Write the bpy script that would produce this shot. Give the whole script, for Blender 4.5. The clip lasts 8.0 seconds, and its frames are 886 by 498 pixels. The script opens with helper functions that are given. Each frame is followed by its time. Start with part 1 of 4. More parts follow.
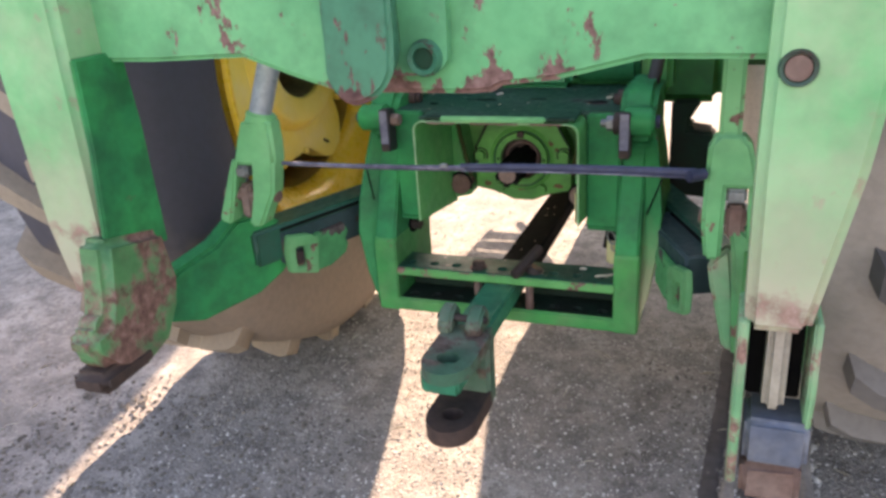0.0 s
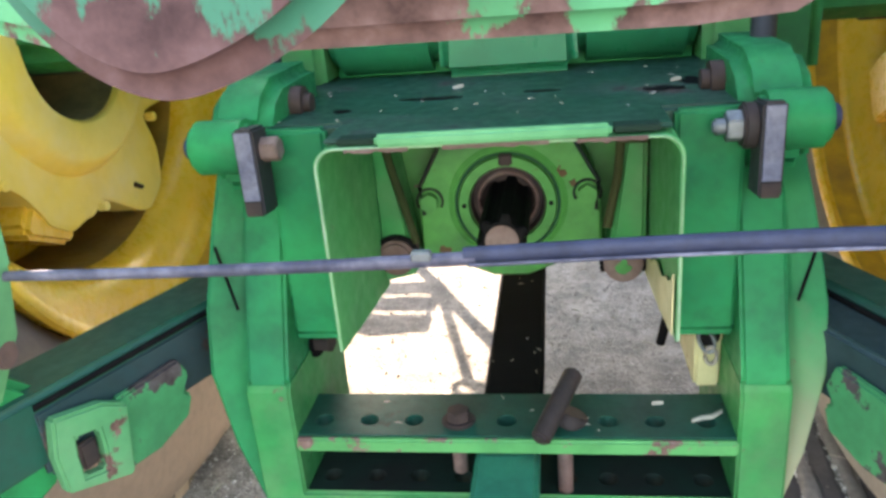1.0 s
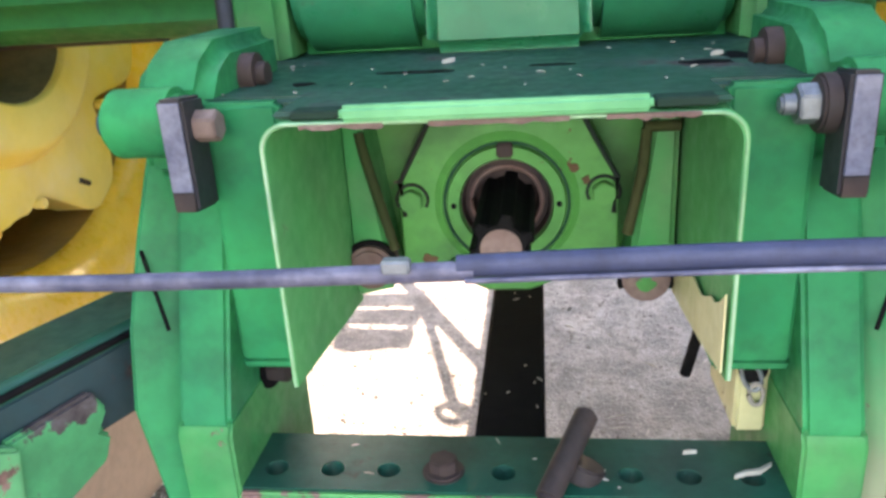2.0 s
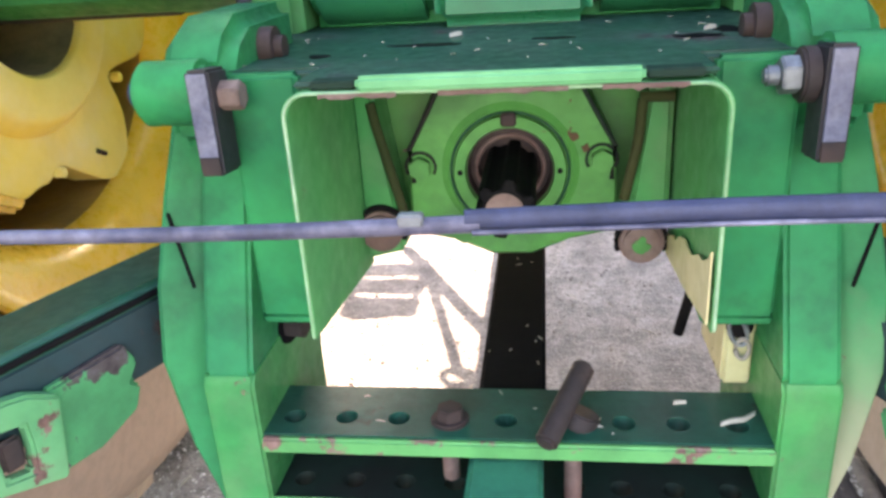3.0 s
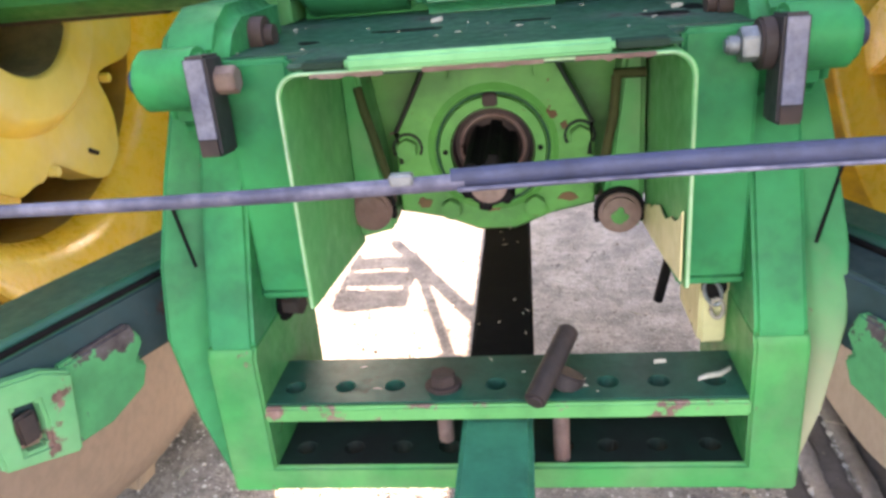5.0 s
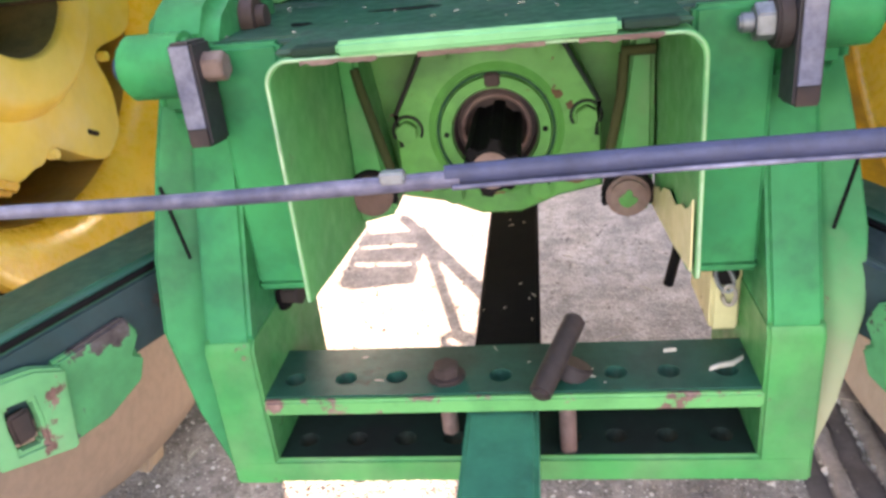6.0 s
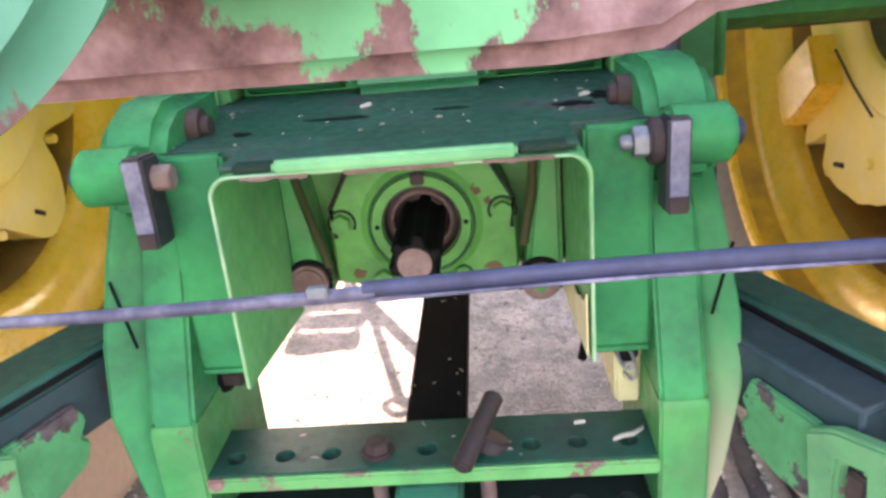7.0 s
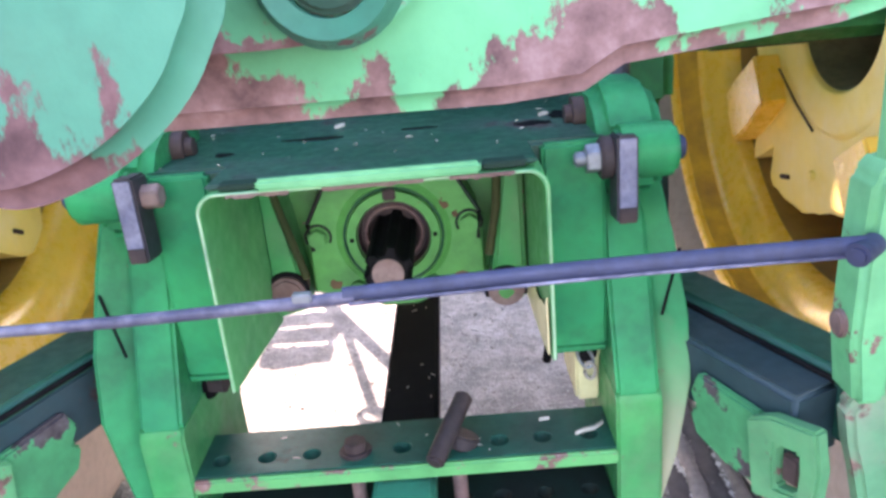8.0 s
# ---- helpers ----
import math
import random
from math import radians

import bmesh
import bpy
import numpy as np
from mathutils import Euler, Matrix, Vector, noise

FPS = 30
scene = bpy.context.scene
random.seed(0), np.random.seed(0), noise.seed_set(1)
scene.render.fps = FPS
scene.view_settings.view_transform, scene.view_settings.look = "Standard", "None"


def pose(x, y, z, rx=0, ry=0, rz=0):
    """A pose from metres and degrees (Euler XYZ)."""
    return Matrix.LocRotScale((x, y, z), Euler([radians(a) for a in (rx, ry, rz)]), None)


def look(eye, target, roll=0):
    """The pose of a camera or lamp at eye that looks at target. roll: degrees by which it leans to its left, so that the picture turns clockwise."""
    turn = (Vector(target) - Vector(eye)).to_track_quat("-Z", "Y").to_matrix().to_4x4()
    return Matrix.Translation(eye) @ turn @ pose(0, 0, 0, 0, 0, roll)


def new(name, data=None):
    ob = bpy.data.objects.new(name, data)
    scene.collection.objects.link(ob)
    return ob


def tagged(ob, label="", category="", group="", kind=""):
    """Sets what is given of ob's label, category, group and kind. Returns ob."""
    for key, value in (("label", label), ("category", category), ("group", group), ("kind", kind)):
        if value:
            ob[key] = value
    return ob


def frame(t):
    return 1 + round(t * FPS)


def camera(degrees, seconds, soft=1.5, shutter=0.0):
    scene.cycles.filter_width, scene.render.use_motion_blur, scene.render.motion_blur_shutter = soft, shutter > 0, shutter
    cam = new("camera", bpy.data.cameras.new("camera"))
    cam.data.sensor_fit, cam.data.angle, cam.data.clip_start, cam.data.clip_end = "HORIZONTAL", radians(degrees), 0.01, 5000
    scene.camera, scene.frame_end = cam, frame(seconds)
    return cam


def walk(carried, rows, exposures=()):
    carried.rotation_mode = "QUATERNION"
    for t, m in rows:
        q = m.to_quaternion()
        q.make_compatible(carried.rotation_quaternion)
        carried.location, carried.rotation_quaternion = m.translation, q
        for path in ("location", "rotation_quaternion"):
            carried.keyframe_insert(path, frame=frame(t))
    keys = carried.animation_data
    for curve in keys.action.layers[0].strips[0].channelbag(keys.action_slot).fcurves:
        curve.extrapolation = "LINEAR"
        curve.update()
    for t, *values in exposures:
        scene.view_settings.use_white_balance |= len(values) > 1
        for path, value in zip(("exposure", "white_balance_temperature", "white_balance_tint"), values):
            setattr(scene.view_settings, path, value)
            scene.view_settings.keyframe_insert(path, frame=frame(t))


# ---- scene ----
cam = camera(60.0, 8.0, soft=3.0)
PATH = [
    (0, (0.42, -1.373, 1.104), (-0.262, 0.359, 0.372), -3.8),
    (0.2, (0.317, -1.19, 1.078), (-0.336, 0.55, 0.34), -4.5),
    (0.3, (0.251, -1.123, 1.071), (-0.331, 0.635, 0.315), -3.7),
    (0.5, (0.165, -0.977, 1.035), (-0.292, 0.816, 0.276), -3.1),
    (0.7, (0.1, -0.84, 1.002), (-0.232, 0.968, 0.214), -4.0),
    (0.8, (0.083, -0.78, 0.993), (-0.212, 1.036, 0.208), -4.5),
    (1, (0.058, -0.668, 0.952), (-0.242, 1.172, 0.225), -5.0),
    (1.3, (0.035, -0.557, 0.906), (-0.252, 1.296, 0.21), -3.7),
    (1.5, (0.032, -0.528, 0.888), (-0.229, 1.329, 0.192), -3.4),
    (1.7, (0.032, -0.52, 0.893), (-0.223, 1.337, 0.197), -3.6),
    (2.8, (0.04, -0.54, 0.892), (-0.23, 1.292, 0.137), -3.8),
    (3, (0.036, -0.566, 0.899), (-0.232, 1.261, 0.133), -3.7),
    (3.5, (0.036, -0.614, 0.92), (-0.196, 1.189, 0.087), -3.7),
    (4, (0.032, -0.648, 0.903), (-0.21, 1.166, 0.095), -4.8),
    (4.5, (0.032, -0.632, 0.88), (-0.181, 1.2, 0.106), -4.3),
    (4.7, (0.036, -0.62, 0.886), (-0.19, 1.212, 0.115), -5.0),
    (5.8, (0.043, -0.591, 0.892), (-0.216, 1.241, 0.134), -5.1),
    (6, (0.047, -0.58, 0.896), (-0.224, 1.215, 0.057), -6.3),
    (6.2, (0.054, -0.58, 0.915), (-0.216, 1.207, 0.054), -6.9),
    (6.5, (0.068, -0.601, 0.948), (-0.142, 1.234, 0.18), -5.9),
    (7, (0.08, -0.635, 0.956), (-0.053, 1.225, 0.233), -5.3),
    (7.5, (0.076, -0.655, 0.961), (-0.031, 1.214, 0.258), -5.6),
    (8, (0.082, -0.691, 0.972), (0.03, 1.184, 0.279), -5.3),
]
walk(cam, [(t, look(eye, target, roll)) for t, eye, target, roll in PATH], exposures=[(0.0, 2.43, 8200, 27), (0.5, 2.85, 8200, 28), (1.0, 3.25, 7600, 19), (1.5, 3.56, 7500, 25), (4.5, 3.59, 7900, 31), (6.5, 3.65, 8200, 37), (7.2, 3.62, 7600, 38), (8.0, 3.6, 6700, 36)])

# ---- light ----
SUN_AZIMUTH, SUN_HEIGHT = 13.0, 30.0   # degrees to the left of the tractor's nose, degrees up
world = bpy.data.worlds.new("world")
scene.world = world
world.use_nodes = True
wn = world.node_tree.nodes
sky = wn.new("ShaderNodeTexSky")
sky.sky_type = "NISHITA"
sky.sun_disc = False
sky.sun_elevation = radians(SUN_HEIGHT)
sky.sun_rotation = radians(-SUN_AZIMUTH)
sky.air_density, sky.dust_density = 1.2, 0.8
wn["Background"].inputs["Strength"].default_value = 0.15
world.node_tree.links.new(sky.outputs["Color"], wn["Background"].inputs["Color"])
sun = new("sun", bpy.data.lights.new("sun", "SUN"))
sun.data.energy, sun.data.angle, sun.data.color = 4.5, radians(0.5), (1.0, 0.90, 0.74)
to_sun = Vector((-math.sin(radians(SUN_AZIMUTH)) * math.cos(radians(SUN_HEIGHT)),
                 math.cos(radians(SUN_AZIMUTH)) * math.cos(radians(SUN_HEIGHT)), math.sin(radians(SUN_HEIGHT))))
sun.matrix_world = look(to_sun * 20, (0, 0, 0))


# ---- materials ----
def material(name):
    m = bpy.data.materials.new(name)
    m.use_nodes = True
    nt = m.node_tree
    b = nt.nodes["Principled BSDF"]
    return m, nt, b


def node(nt, kind, **inputs):
    n = nt.nodes.new(kind)
    for k, v in inputs.items():
        n.inputs[k.replace("_", " ")].default_value = v
    return n


def noise_tex(nt, scale, detail=5.0, rough=0.6, coords=None):
    n = node(nt, "ShaderNodeTexNoise", Scale=scale, Detail=detail, Roughness=rough)
    if coords:
        nt.links.new(coords, n.inputs["Vector"])
    return n.outputs["Fac"]


def ramp(nt, fac, stops):
    r = nt.nodes.new("ShaderNodeValToRGB")
    while len(r.color_ramp.elements) < len(stops):
        r.color_ramp.elements.new(0.5)
    for e, (p, c) in zip(r.color_ramp.elements, stops):
        e.position = p
        e.color = c if len(c) == 4 else (*c, 1)
    nt.links.new(fac, r.inputs["Fac"])
    return r.outputs["Color"]


def grey(v):
    return (v, v, v, 1)


def mix(nt, fac, a, b):
    n = nt.nodes.new("ShaderNodeMix")
    n.data_type = "RGBA"
    nt.links.new(fac, n.inputs["Factor"])
    for sock, v in (("A", a), ("B", b)):
        sock = [i for i in n.inputs if i.name == sock and i.type == "RGBA"][0]
        if isinstance(v, tuple):
            sock.default_value = v if len(v) == 4 else (*v, 1)
        else:
            nt.links.new(v, sock)
    return [o for o in n.outputs if o.type == "RGBA"][0]


def bump(nt, b, height, strength, distance):
    n = node(nt, "ShaderNodeBump", Strength=strength, Distance=distance)
    nt.links.new(height, n.inputs["Height"])
    nt.links.new(n.outputs["Normal"], b.inputs["Normal"])


def coords(nt):
    return nt.nodes.new("ShaderNodeTexCoord").outputs["Object"]


def paint(name, base, worn, rust=0.64, rust_edge=0.03, rough=0.42, grime=0.5, dust=(0.33, 0.27, 0.20), dusty=0.0, chip_scale=22.0, scraped=None, streak=1.0, sheen=0.25, bare=(1.0, 1.0, 1.0), dust_low=None):
    """Enamel paint: mottled colour, chips down to rust, grime and some dust that has settled in blotches."""
    m, nt, b = material(name)
    b.inputs["Specular IOR Level"].default_value = sheen
    co = coords(nt)
    big = noise_tex(nt, 5.0, 4, 0.55, co)
    fine = noise_tex(nt, 60.0, 6, 0.65, co)
    stretched = co
    if streak != 1.0:
        run = nt.nodes.new("ShaderNodeMapping")
        run.inputs["Scale"].default_value = (1.0, 1.0, streak)
        nt.links.new(co, run.inputs["Vector"])
        stretched = run.outputs["Vector"]
    chips = noise_tex(nt, chip_scale, 7, 0.68, stretched)
    colour = mix(nt, ramp(nt, big, [(0.35, grey(0)), (0.7, grey(1))]), base, worn)
    smudge = noise_tex(nt, 13.0, 6, 0.6, co)
    dirt = mix(nt, ramp(nt, fine, [(0.35, grey(grime * 0.2)), (0.65, grey(0))]), colour, (0.03, 0.028, 0.02))
    dirt = mix(nt, ramp(nt, smudge, [(0.36, grey(grime * 0.5)), (0.54, grey(0))]), dirt, (0.016, 0.03, 0.024))
    if dusty:
        dirt = mix(nt, ramp(nt, noise_tex(nt, 9.0, 6, 0.6, co), [(0.42, grey(0)), (0.72, grey(dusty))]), dirt, dust)
    if dust_low:
        split = nt.nodes.new("ShaderNodeSeparateXYZ")
        nt.links.new(co, split.inputs[0])
        wavy = nt.nodes.new("ShaderNodeMath")
        wavy.operation = "MULTIPLY_ADD"
        nt.links.new(smudge, wavy.inputs[0])
        wavy.inputs[1].default_value = 0.12
        nt.links.new(split.outputs["Z"], wavy.inputs[2])
        height = node(nt, "ShaderNodeMapRange")
        for k, v in (("From Min", dust_low[0] + 0.06), ("From Max", dust_low[1] + 0.06), ("To Min", dust_low[2]), ("To Max", 0.0)):
            height.inputs[k].default_value = v
        nt.links.new(wavy.outputs[0], height.inputs["Value"])
        dirt = mix(nt, height.outputs[0], dirt, dust)
    if scraped:
        sep = nt.nodes.new("ShaderNodeSeparateXYZ")
        nt.links.new(co, sep.inputs[0])
        low = node(nt, "ShaderNodeMapRange")
        for k, v in (("From Min", scraped[0]), ("From Max", scraped[1]), ("To Min", scraped[2]), ("To Max", 0.0)):
            low.inputs[k].default_value = v
        nt.links.new(sep.outputs["Z"], low.inputs["Value"])
        plus = nt.nodes.new("ShaderNodeMath")
        nt.links.new(chips, plus.inputs[0])
        nt.links.new(low.outputs[0], plus.inputs[1])
        chips = plus.outputs[0]
    mask = ramp(nt, chips, [(rust, grey(0)), (rust + rust_edge, grey(1))])
    tones = [(0.3, (0.060, 0.030, 0.026)), (0.55, (0.165, 0.090, 0.074)), (0.75, (0.25, 0.155, 0.135))]
    rusty = ramp(nt, fine, [(p, tuple(v * k for v, k in zip(tone, bare))) for p, tone in tones])
    nt.links.new(mix(nt, mask, dirt, rusty), b.inputs["Base Color"])
    nt.links.new(mix(nt, mask, ramp(nt, fine, [(0.3, grey(rough + 0.2)), (0.7, grey(rough - 0.08))]), grey(0.85)), b.inputs["Roughness"])
    bump(nt, b, mix(nt, mask, fine, grey(0.15)), 0.13, 0.003)
    return m


def rough_metal(name, base, second, rough, metallic, scale=45.0, relief=0.3, sheen=0.5):
    m, nt, b = material(name)
    b.inputs["Specular IOR Level"].default_value = sheen
    co = coords(nt)
    n1 = noise_tex(nt, scale, 6, 0.7, co)
    n2 = noise_tex(nt, scale / 6, 4, 0.6, co)
    c1 = mix(nt, ramp(nt, n2, [(0.4, grey(0)), (0.65, grey(1))]), base, second)
    nt.links.new(mix(nt, ramp(nt, n1, [(0.3, grey(0.35)), (0.6, grey(0))]), c1, (0.02, 0.018, 0.016)), b.inputs["Base Color"])
    nt.links.new(ramp(nt, n1, [(0.3, grey(min(1, rough + 0.2))), (0.7, grey(rough))]), b.inputs["Roughness"])
    b.inputs["Metallic"].default_value = metallic
    bump(nt, b, n1, relief, 0.002)
    return m


GREEN = paint("green_enamel", (0.002, 0.165, 0.064), (0.006, 0.268, 0.080), rust=0.68, sheen=0.11, rough=0.38, grime=0.8)
GLOSSY = paint("glossy_green_enamel", (0.003, 0.165, 0.082), (0.008, 0.235, 0.098), rust=0.70, rough=0.30, grime=0.5, sheen=0.4)
FADED = paint("sun_faded_green_enamel", (0.070, 0.330, 0.135), (0.150, 0.420, 0.200), rust=0.61, rust_edge=0.02, rough=0.5, grime=0.35, chip_scale=13.0)
BEAM_PAINT = paint("scraped_green_enamel", (0.062, 0.310, 0.140), (0.115, 0.390, 0.185), bare=(1.0, 1.05, 1.16), rust=0.60, rust_edge=0.03, rough=0.5, grime=0.5, chip_scale=24.0, scraped=(0.926, 0.962, 0.21), streak=0.6)
WORN_WARM = paint("worn_warm_green_enamel", (0.012, 0.200, 0.058), (0.030, 0.280, 0.075), rust=0.64, sheen=0.18, rough=0.4, chip_scale=16.0, dusty=0.2)
WALL = paint("back_wall_green_enamel", (0.030, 0.215, 0.048), (0.055, 0.280, 0.066), rust=0.62, chip_scale=26.0, grime=0.7, dusty=0.25, dust=(0.14, 0.10, 0.05))
HOUSING = paint("axle_green_enamel", (0.010, 0.150, 0.045), (0.020, 0.200, 0.060), rust=0.70, grime=0.7, sheen=0.15)
CHIPPED = paint("chipped_green_enamel", (0.045, 0.235, 0.048), (0.070, 0.300, 0.066), rust=0.625, rust_edge=0.02, chip_scale=26.0, grime=0.8, bare=(0.70, 0.66, 0.45))
DARK = paint("oily_green_enamel", (0.003, 0.054, 0.029), (0.006, 0.062, 0.040), rust=0.60, rust_edge=0.10, bare=(0.32, 0.40, 0.44), chip_scale=9.0, rough=0.40, grime=0.9, dusty=0.30, dust=(0.10, 0.11, 0.11))
RIM_DIRT_SHADE = paint("dirt_and_shade_on_yellow_enamel", (0.74, 0.44, 0.030), (0.66, 0.38, 0.045), rust=0.74, rough=0.42, grime=0.5, dusty=0.75, dust=(0.25, 0.145, 0.055))
WELL_DIRT_SHADE = paint("rim_well_dirt_and_shade", (0.40, 0.225, 0.035), (0.33, 0.180, 0.040), rust=0.72, rough=0.6, grime=0.6, dusty=0.5, dust=(0.20, 0.125, 0.055))
PLATE_PAINT = paint("oil_stained_green_enamel", (0.003, 0.074, 0.045), (0.007, 0.088, 0.056), rust=0.63, rust_edge=0.10, bare=(0.30, 0.32, 0.36), chip_scale=14.0, rough=0.42, grime=0.9)
BAR_PAINT = paint("drawbar_green_enamel", (0.009, 0.160, 0.094), (0.016, 0.205, 0.115), rust=0.66, grime=0.8, chip_scale=18.0)
BRACKET_PAINT = paint("bracket_green_enamel", (0.040, 0.245, 0.092), (0.088, 0.315, 0.135), rust=0.615, rust_edge=0.03, rough=0.45, grime=0.5, chip_scale=14.0, dusty=0.2)
LEG_PAINT = paint("faded_green_enamel_scoured_low", (0.080, 0.350, 0.145), (0.160, 0.440, 0.215), rust=0.62, rust_edge=0.10, rough=0.5, grime=0.35, dusty=0.35, dust=(0.40, 0.325, 0.265), chip_scale=15.0, scraped=(0.58, 0.80, 0.24), bare=(1.5, 1.7, 1.7), dust_low=(0.66, 0.92, 0.80))
LUMP_PAINT = paint("cast_green_enamel", (0.024, 0.160, 0.098), (0.048, 0.205, 0.125), rust=0.585, rust_edge=0.03, bare=(0.66, 0.62, 0.72), rough=0.45, grime=0.7, chip_scale=30.0, scraped=(0.926, 0.968, 0.20), streak=0.45)
PLATE_GREEN = paint("raised_plate_green_enamel", (0.062, 0.310, 0.150), (0.115, 0.390, 0.195), bare=(1.0, 1.0, 1.15), rust=0.60, rust_edge=0.03, rough=0.5, grime=0.5, chip_scale=24.0, scraped=(0.950, 0.972, 0.30))
YELLOW = paint("yellow_enamel", (0.88, 0.50, 0.03), (0.91, 0.57, 0.07), rust=0.78, rough=0.24, sheen=0.6, grime=0.15, dusty=0.10, dust=(0.50, 0.36, 0.16))
HUB_PAINT = paint("dusty_yellow_enamel", (0.93, 0.66, 0.09), (0.94, 0.74, 0.22), rust=0.78, grime=0.12, dusty=0.5, dust=(0.84, 0.70, 0.40))
EDGE = paint("edge_worn_green_enamel", (0.050, 0.270, 0.075), (0.085, 0.340, 0.110), rust=0.55, rust_edge=0.03, chip_scale=15.0, grime=0.5)
SUNLIT_PAINT = paint("painted_sunlight_yellow", (0.62, 0.54, 0.29), (0.52, 0.49, 0.25), rust=0.63, chip_scale=20.0, grime=0.4)
SIDE_PAINT = paint("side_plate_green_enamel", (0.004, 0.170, 0.064), (0.012, 0.262, 0.080), rust=0.68, sheen=0.15, grime=0.6, dust=(0.40, 0.34, 0.22), dust_low=(0.43, 0.60, 0.75))
ARM_PAINT = paint("link_arm_green_enamel", (0.004, 0.062, 0.040), (0.008, 0.080, 0.052), rust=0.62, rust_edge=0.08, bare=(0.30, 0.36, 0.42), chip_scale=10.0, rough=0.38, grime=0.9, dusty=0.12, dust=(0.10, 0.11, 0.11))
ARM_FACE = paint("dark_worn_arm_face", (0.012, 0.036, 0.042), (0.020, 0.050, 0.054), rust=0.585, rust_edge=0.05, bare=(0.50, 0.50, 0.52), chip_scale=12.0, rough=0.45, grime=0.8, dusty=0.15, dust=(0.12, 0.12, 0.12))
PATCHY = paint("green_enamel_flaked_to_dark_steel", (0.022, 0.205, 0.075), (0.040, 0.255, 0.100), rust=0.52, rust_edge=0.02, bare=(0.42, 0.62, 0.75), chip_scale=13.0, grime=0.7)
SHIELD_PAINT = paint("shield_green_enamel", (0.036, 0.275, 0.085), (0.062, 0.345, 0.110), rust=0.67, sheen=0.2, rough=0.45, grime=0.3, chip_scale=22.0, dusty=0.12)
LATCH = rough_metal("dusty_bare_steel", (0.32, 0.28, 0.23), (0.24, 0.20, 0.17), 0.8, 0.0, 50, 0.5)
BLOCK = rough_metal("scuffed_blue_steel", (0.085, 0.105, 0.155), (0.16, 0.165, 0.185), 0.55, 0.3, 50, 0.4)
CHEEK = paint("scoured_green_enamel", (0.090, 0.290, 0.140), (0.140, 0.340, 0.180), rust=0.53, rust_edge=0.06, bare=(1.5, 1.6, 1.6), chip_scale=18.0, grime=0.5, dusty=0.6, dust=(0.36, 0.30, 0.24))
CLEVIS = paint("weathered_green_and_grey_steel", (0.030, 0.105, 0.066), (0.060, 0.120, 0.085), rust=0.52, rust_edge=0.08, bare=(0.6, 0.75, 0.75), chip_scale=20.0, grime=0.9, dusty=0.5, dust=(0.16, 0.15, 0.12))
CAKED = rough_metal("caked_brown_dirt", (0.10, 0.062, 0.034), (0.165, 0.10, 0.056), 0.9, 0.0, 60, 0.7, 0.1)
SEAM_DIRT_SHADOW = rough_metal("brown_dirt_and_shadow", (0.030, 0.045, 0.014), (0.055, 0.060, 0.022), 0.8, 0.0, 60, 0.6, 0.15)
BLACKBAR = rough_metal("dark_steel", (0.022, 0.020, 0.026), (0.032, 0.026, 0.030), 0.5, 0.2)
BAR_FACE_LIT = rough_metal("lit_lavender_steel", (0.080, 0.082, 0.130), (0.20, 0.195, 0.25), 0.5, 0.2, 130, 0.5)
STEEL = rough_metal("blued_steel", (0.020, 0.027, 0.066), (0.044, 0.052, 0.105), 0.5, 0.3, 70)
TIE_PALE = rough_metal("scuffed_lavender_steel", (0.050, 0.050, 0.088), (0.20, 0.19, 0.255), 0.45, 0.3, 120)
PALESTEEL = rough_metal("pale_steel", (0.34, 0.40, 0.46), (0.24, 0.28, 0.33), 0.4, 0.5, 60)
EDGE_HIGHLIGHT = rough_metal("painted_edge_highlight", (0.34, 0.48, 0.32), (0.10, 0.34, 0.12), 0.45, 0.1, 40)
BRIGHT = rough_metal("bright_zinc", (0.28, 0.30, 0.31), (0.17, 0.18, 0.19), 0.45, 0.7, 90)
RUST = rough_metal("rusty_steel", (0.135, 0.075, 0.062), (0.20, 0.135, 0.115), 0.75, 0.1, 70, 0.6)
DARKRUST = rough_metal("dark_rusty_steel", (0.034, 0.025, 0.024), (0.070, 0.042, 0.036), 0.6, 0.2, 60, 0.5, 0.3)
SCRAPED = paint("paint_scraped_to_metal", (0.030, 0.165, 0.060), (0.075, 0.22, 0.095), rust=0.47, rust_edge=0.08, chip_scale=9.0, grime=0.8, dusty=0.4)
OIL_AND_SHADE = rough_metal("oil_and_painted_shade", (0.011, 0.034, 0.023), (0.020, 0.020, 0.017), 0.55, 0.0, 30, 0.3, 0.1)
BLACK = rough_metal("black_paint_oil_and_shade", (0.004, 0.004, 0.005), (0.008, 0.0075, 0.0075), 0.7, 0.0, 30, 0.3, 0.04)
BORE = rough_metal("greasy_brown_bore", (0.24, 0.19, 0.08), (0.16, 0.15, 0.08), 0.6, 0.0, 40)
HOSE = rough_metal("black_rubber_hose", (0.014, 0.014, 0.015), (0.025, 0.024, 0.023), 0.6, 0.0, 80)


def rubber(name, base, dust, amount):
    m, nt, b = material(name)
    co = coords(nt)
    n1, n2 = noise_tex(nt, 4.0, 6, 0.6, co), noise_tex(nt, 55.0, 5, 0.6, co)
    sep = nt.nodes.new("ShaderNodeSeparateXYZ")
    nt.links.new(co, sep.inputs[0])
    splash = nt.nodes.new("ShaderNodeMath")
    splash.operation = "MULTIPLY_ADD"
    nt.links.new(n1, splash.inputs[0])
    splash.inputs[1].default_value = 0.45
    nt.links.new(sep.outputs["Z"], splash.inputs[2])
    c = mix(nt, ramp(nt, splash.outputs[0], [(0.62, grey(amount)), (0.82, grey(amount * 0.12))]), base, dust)
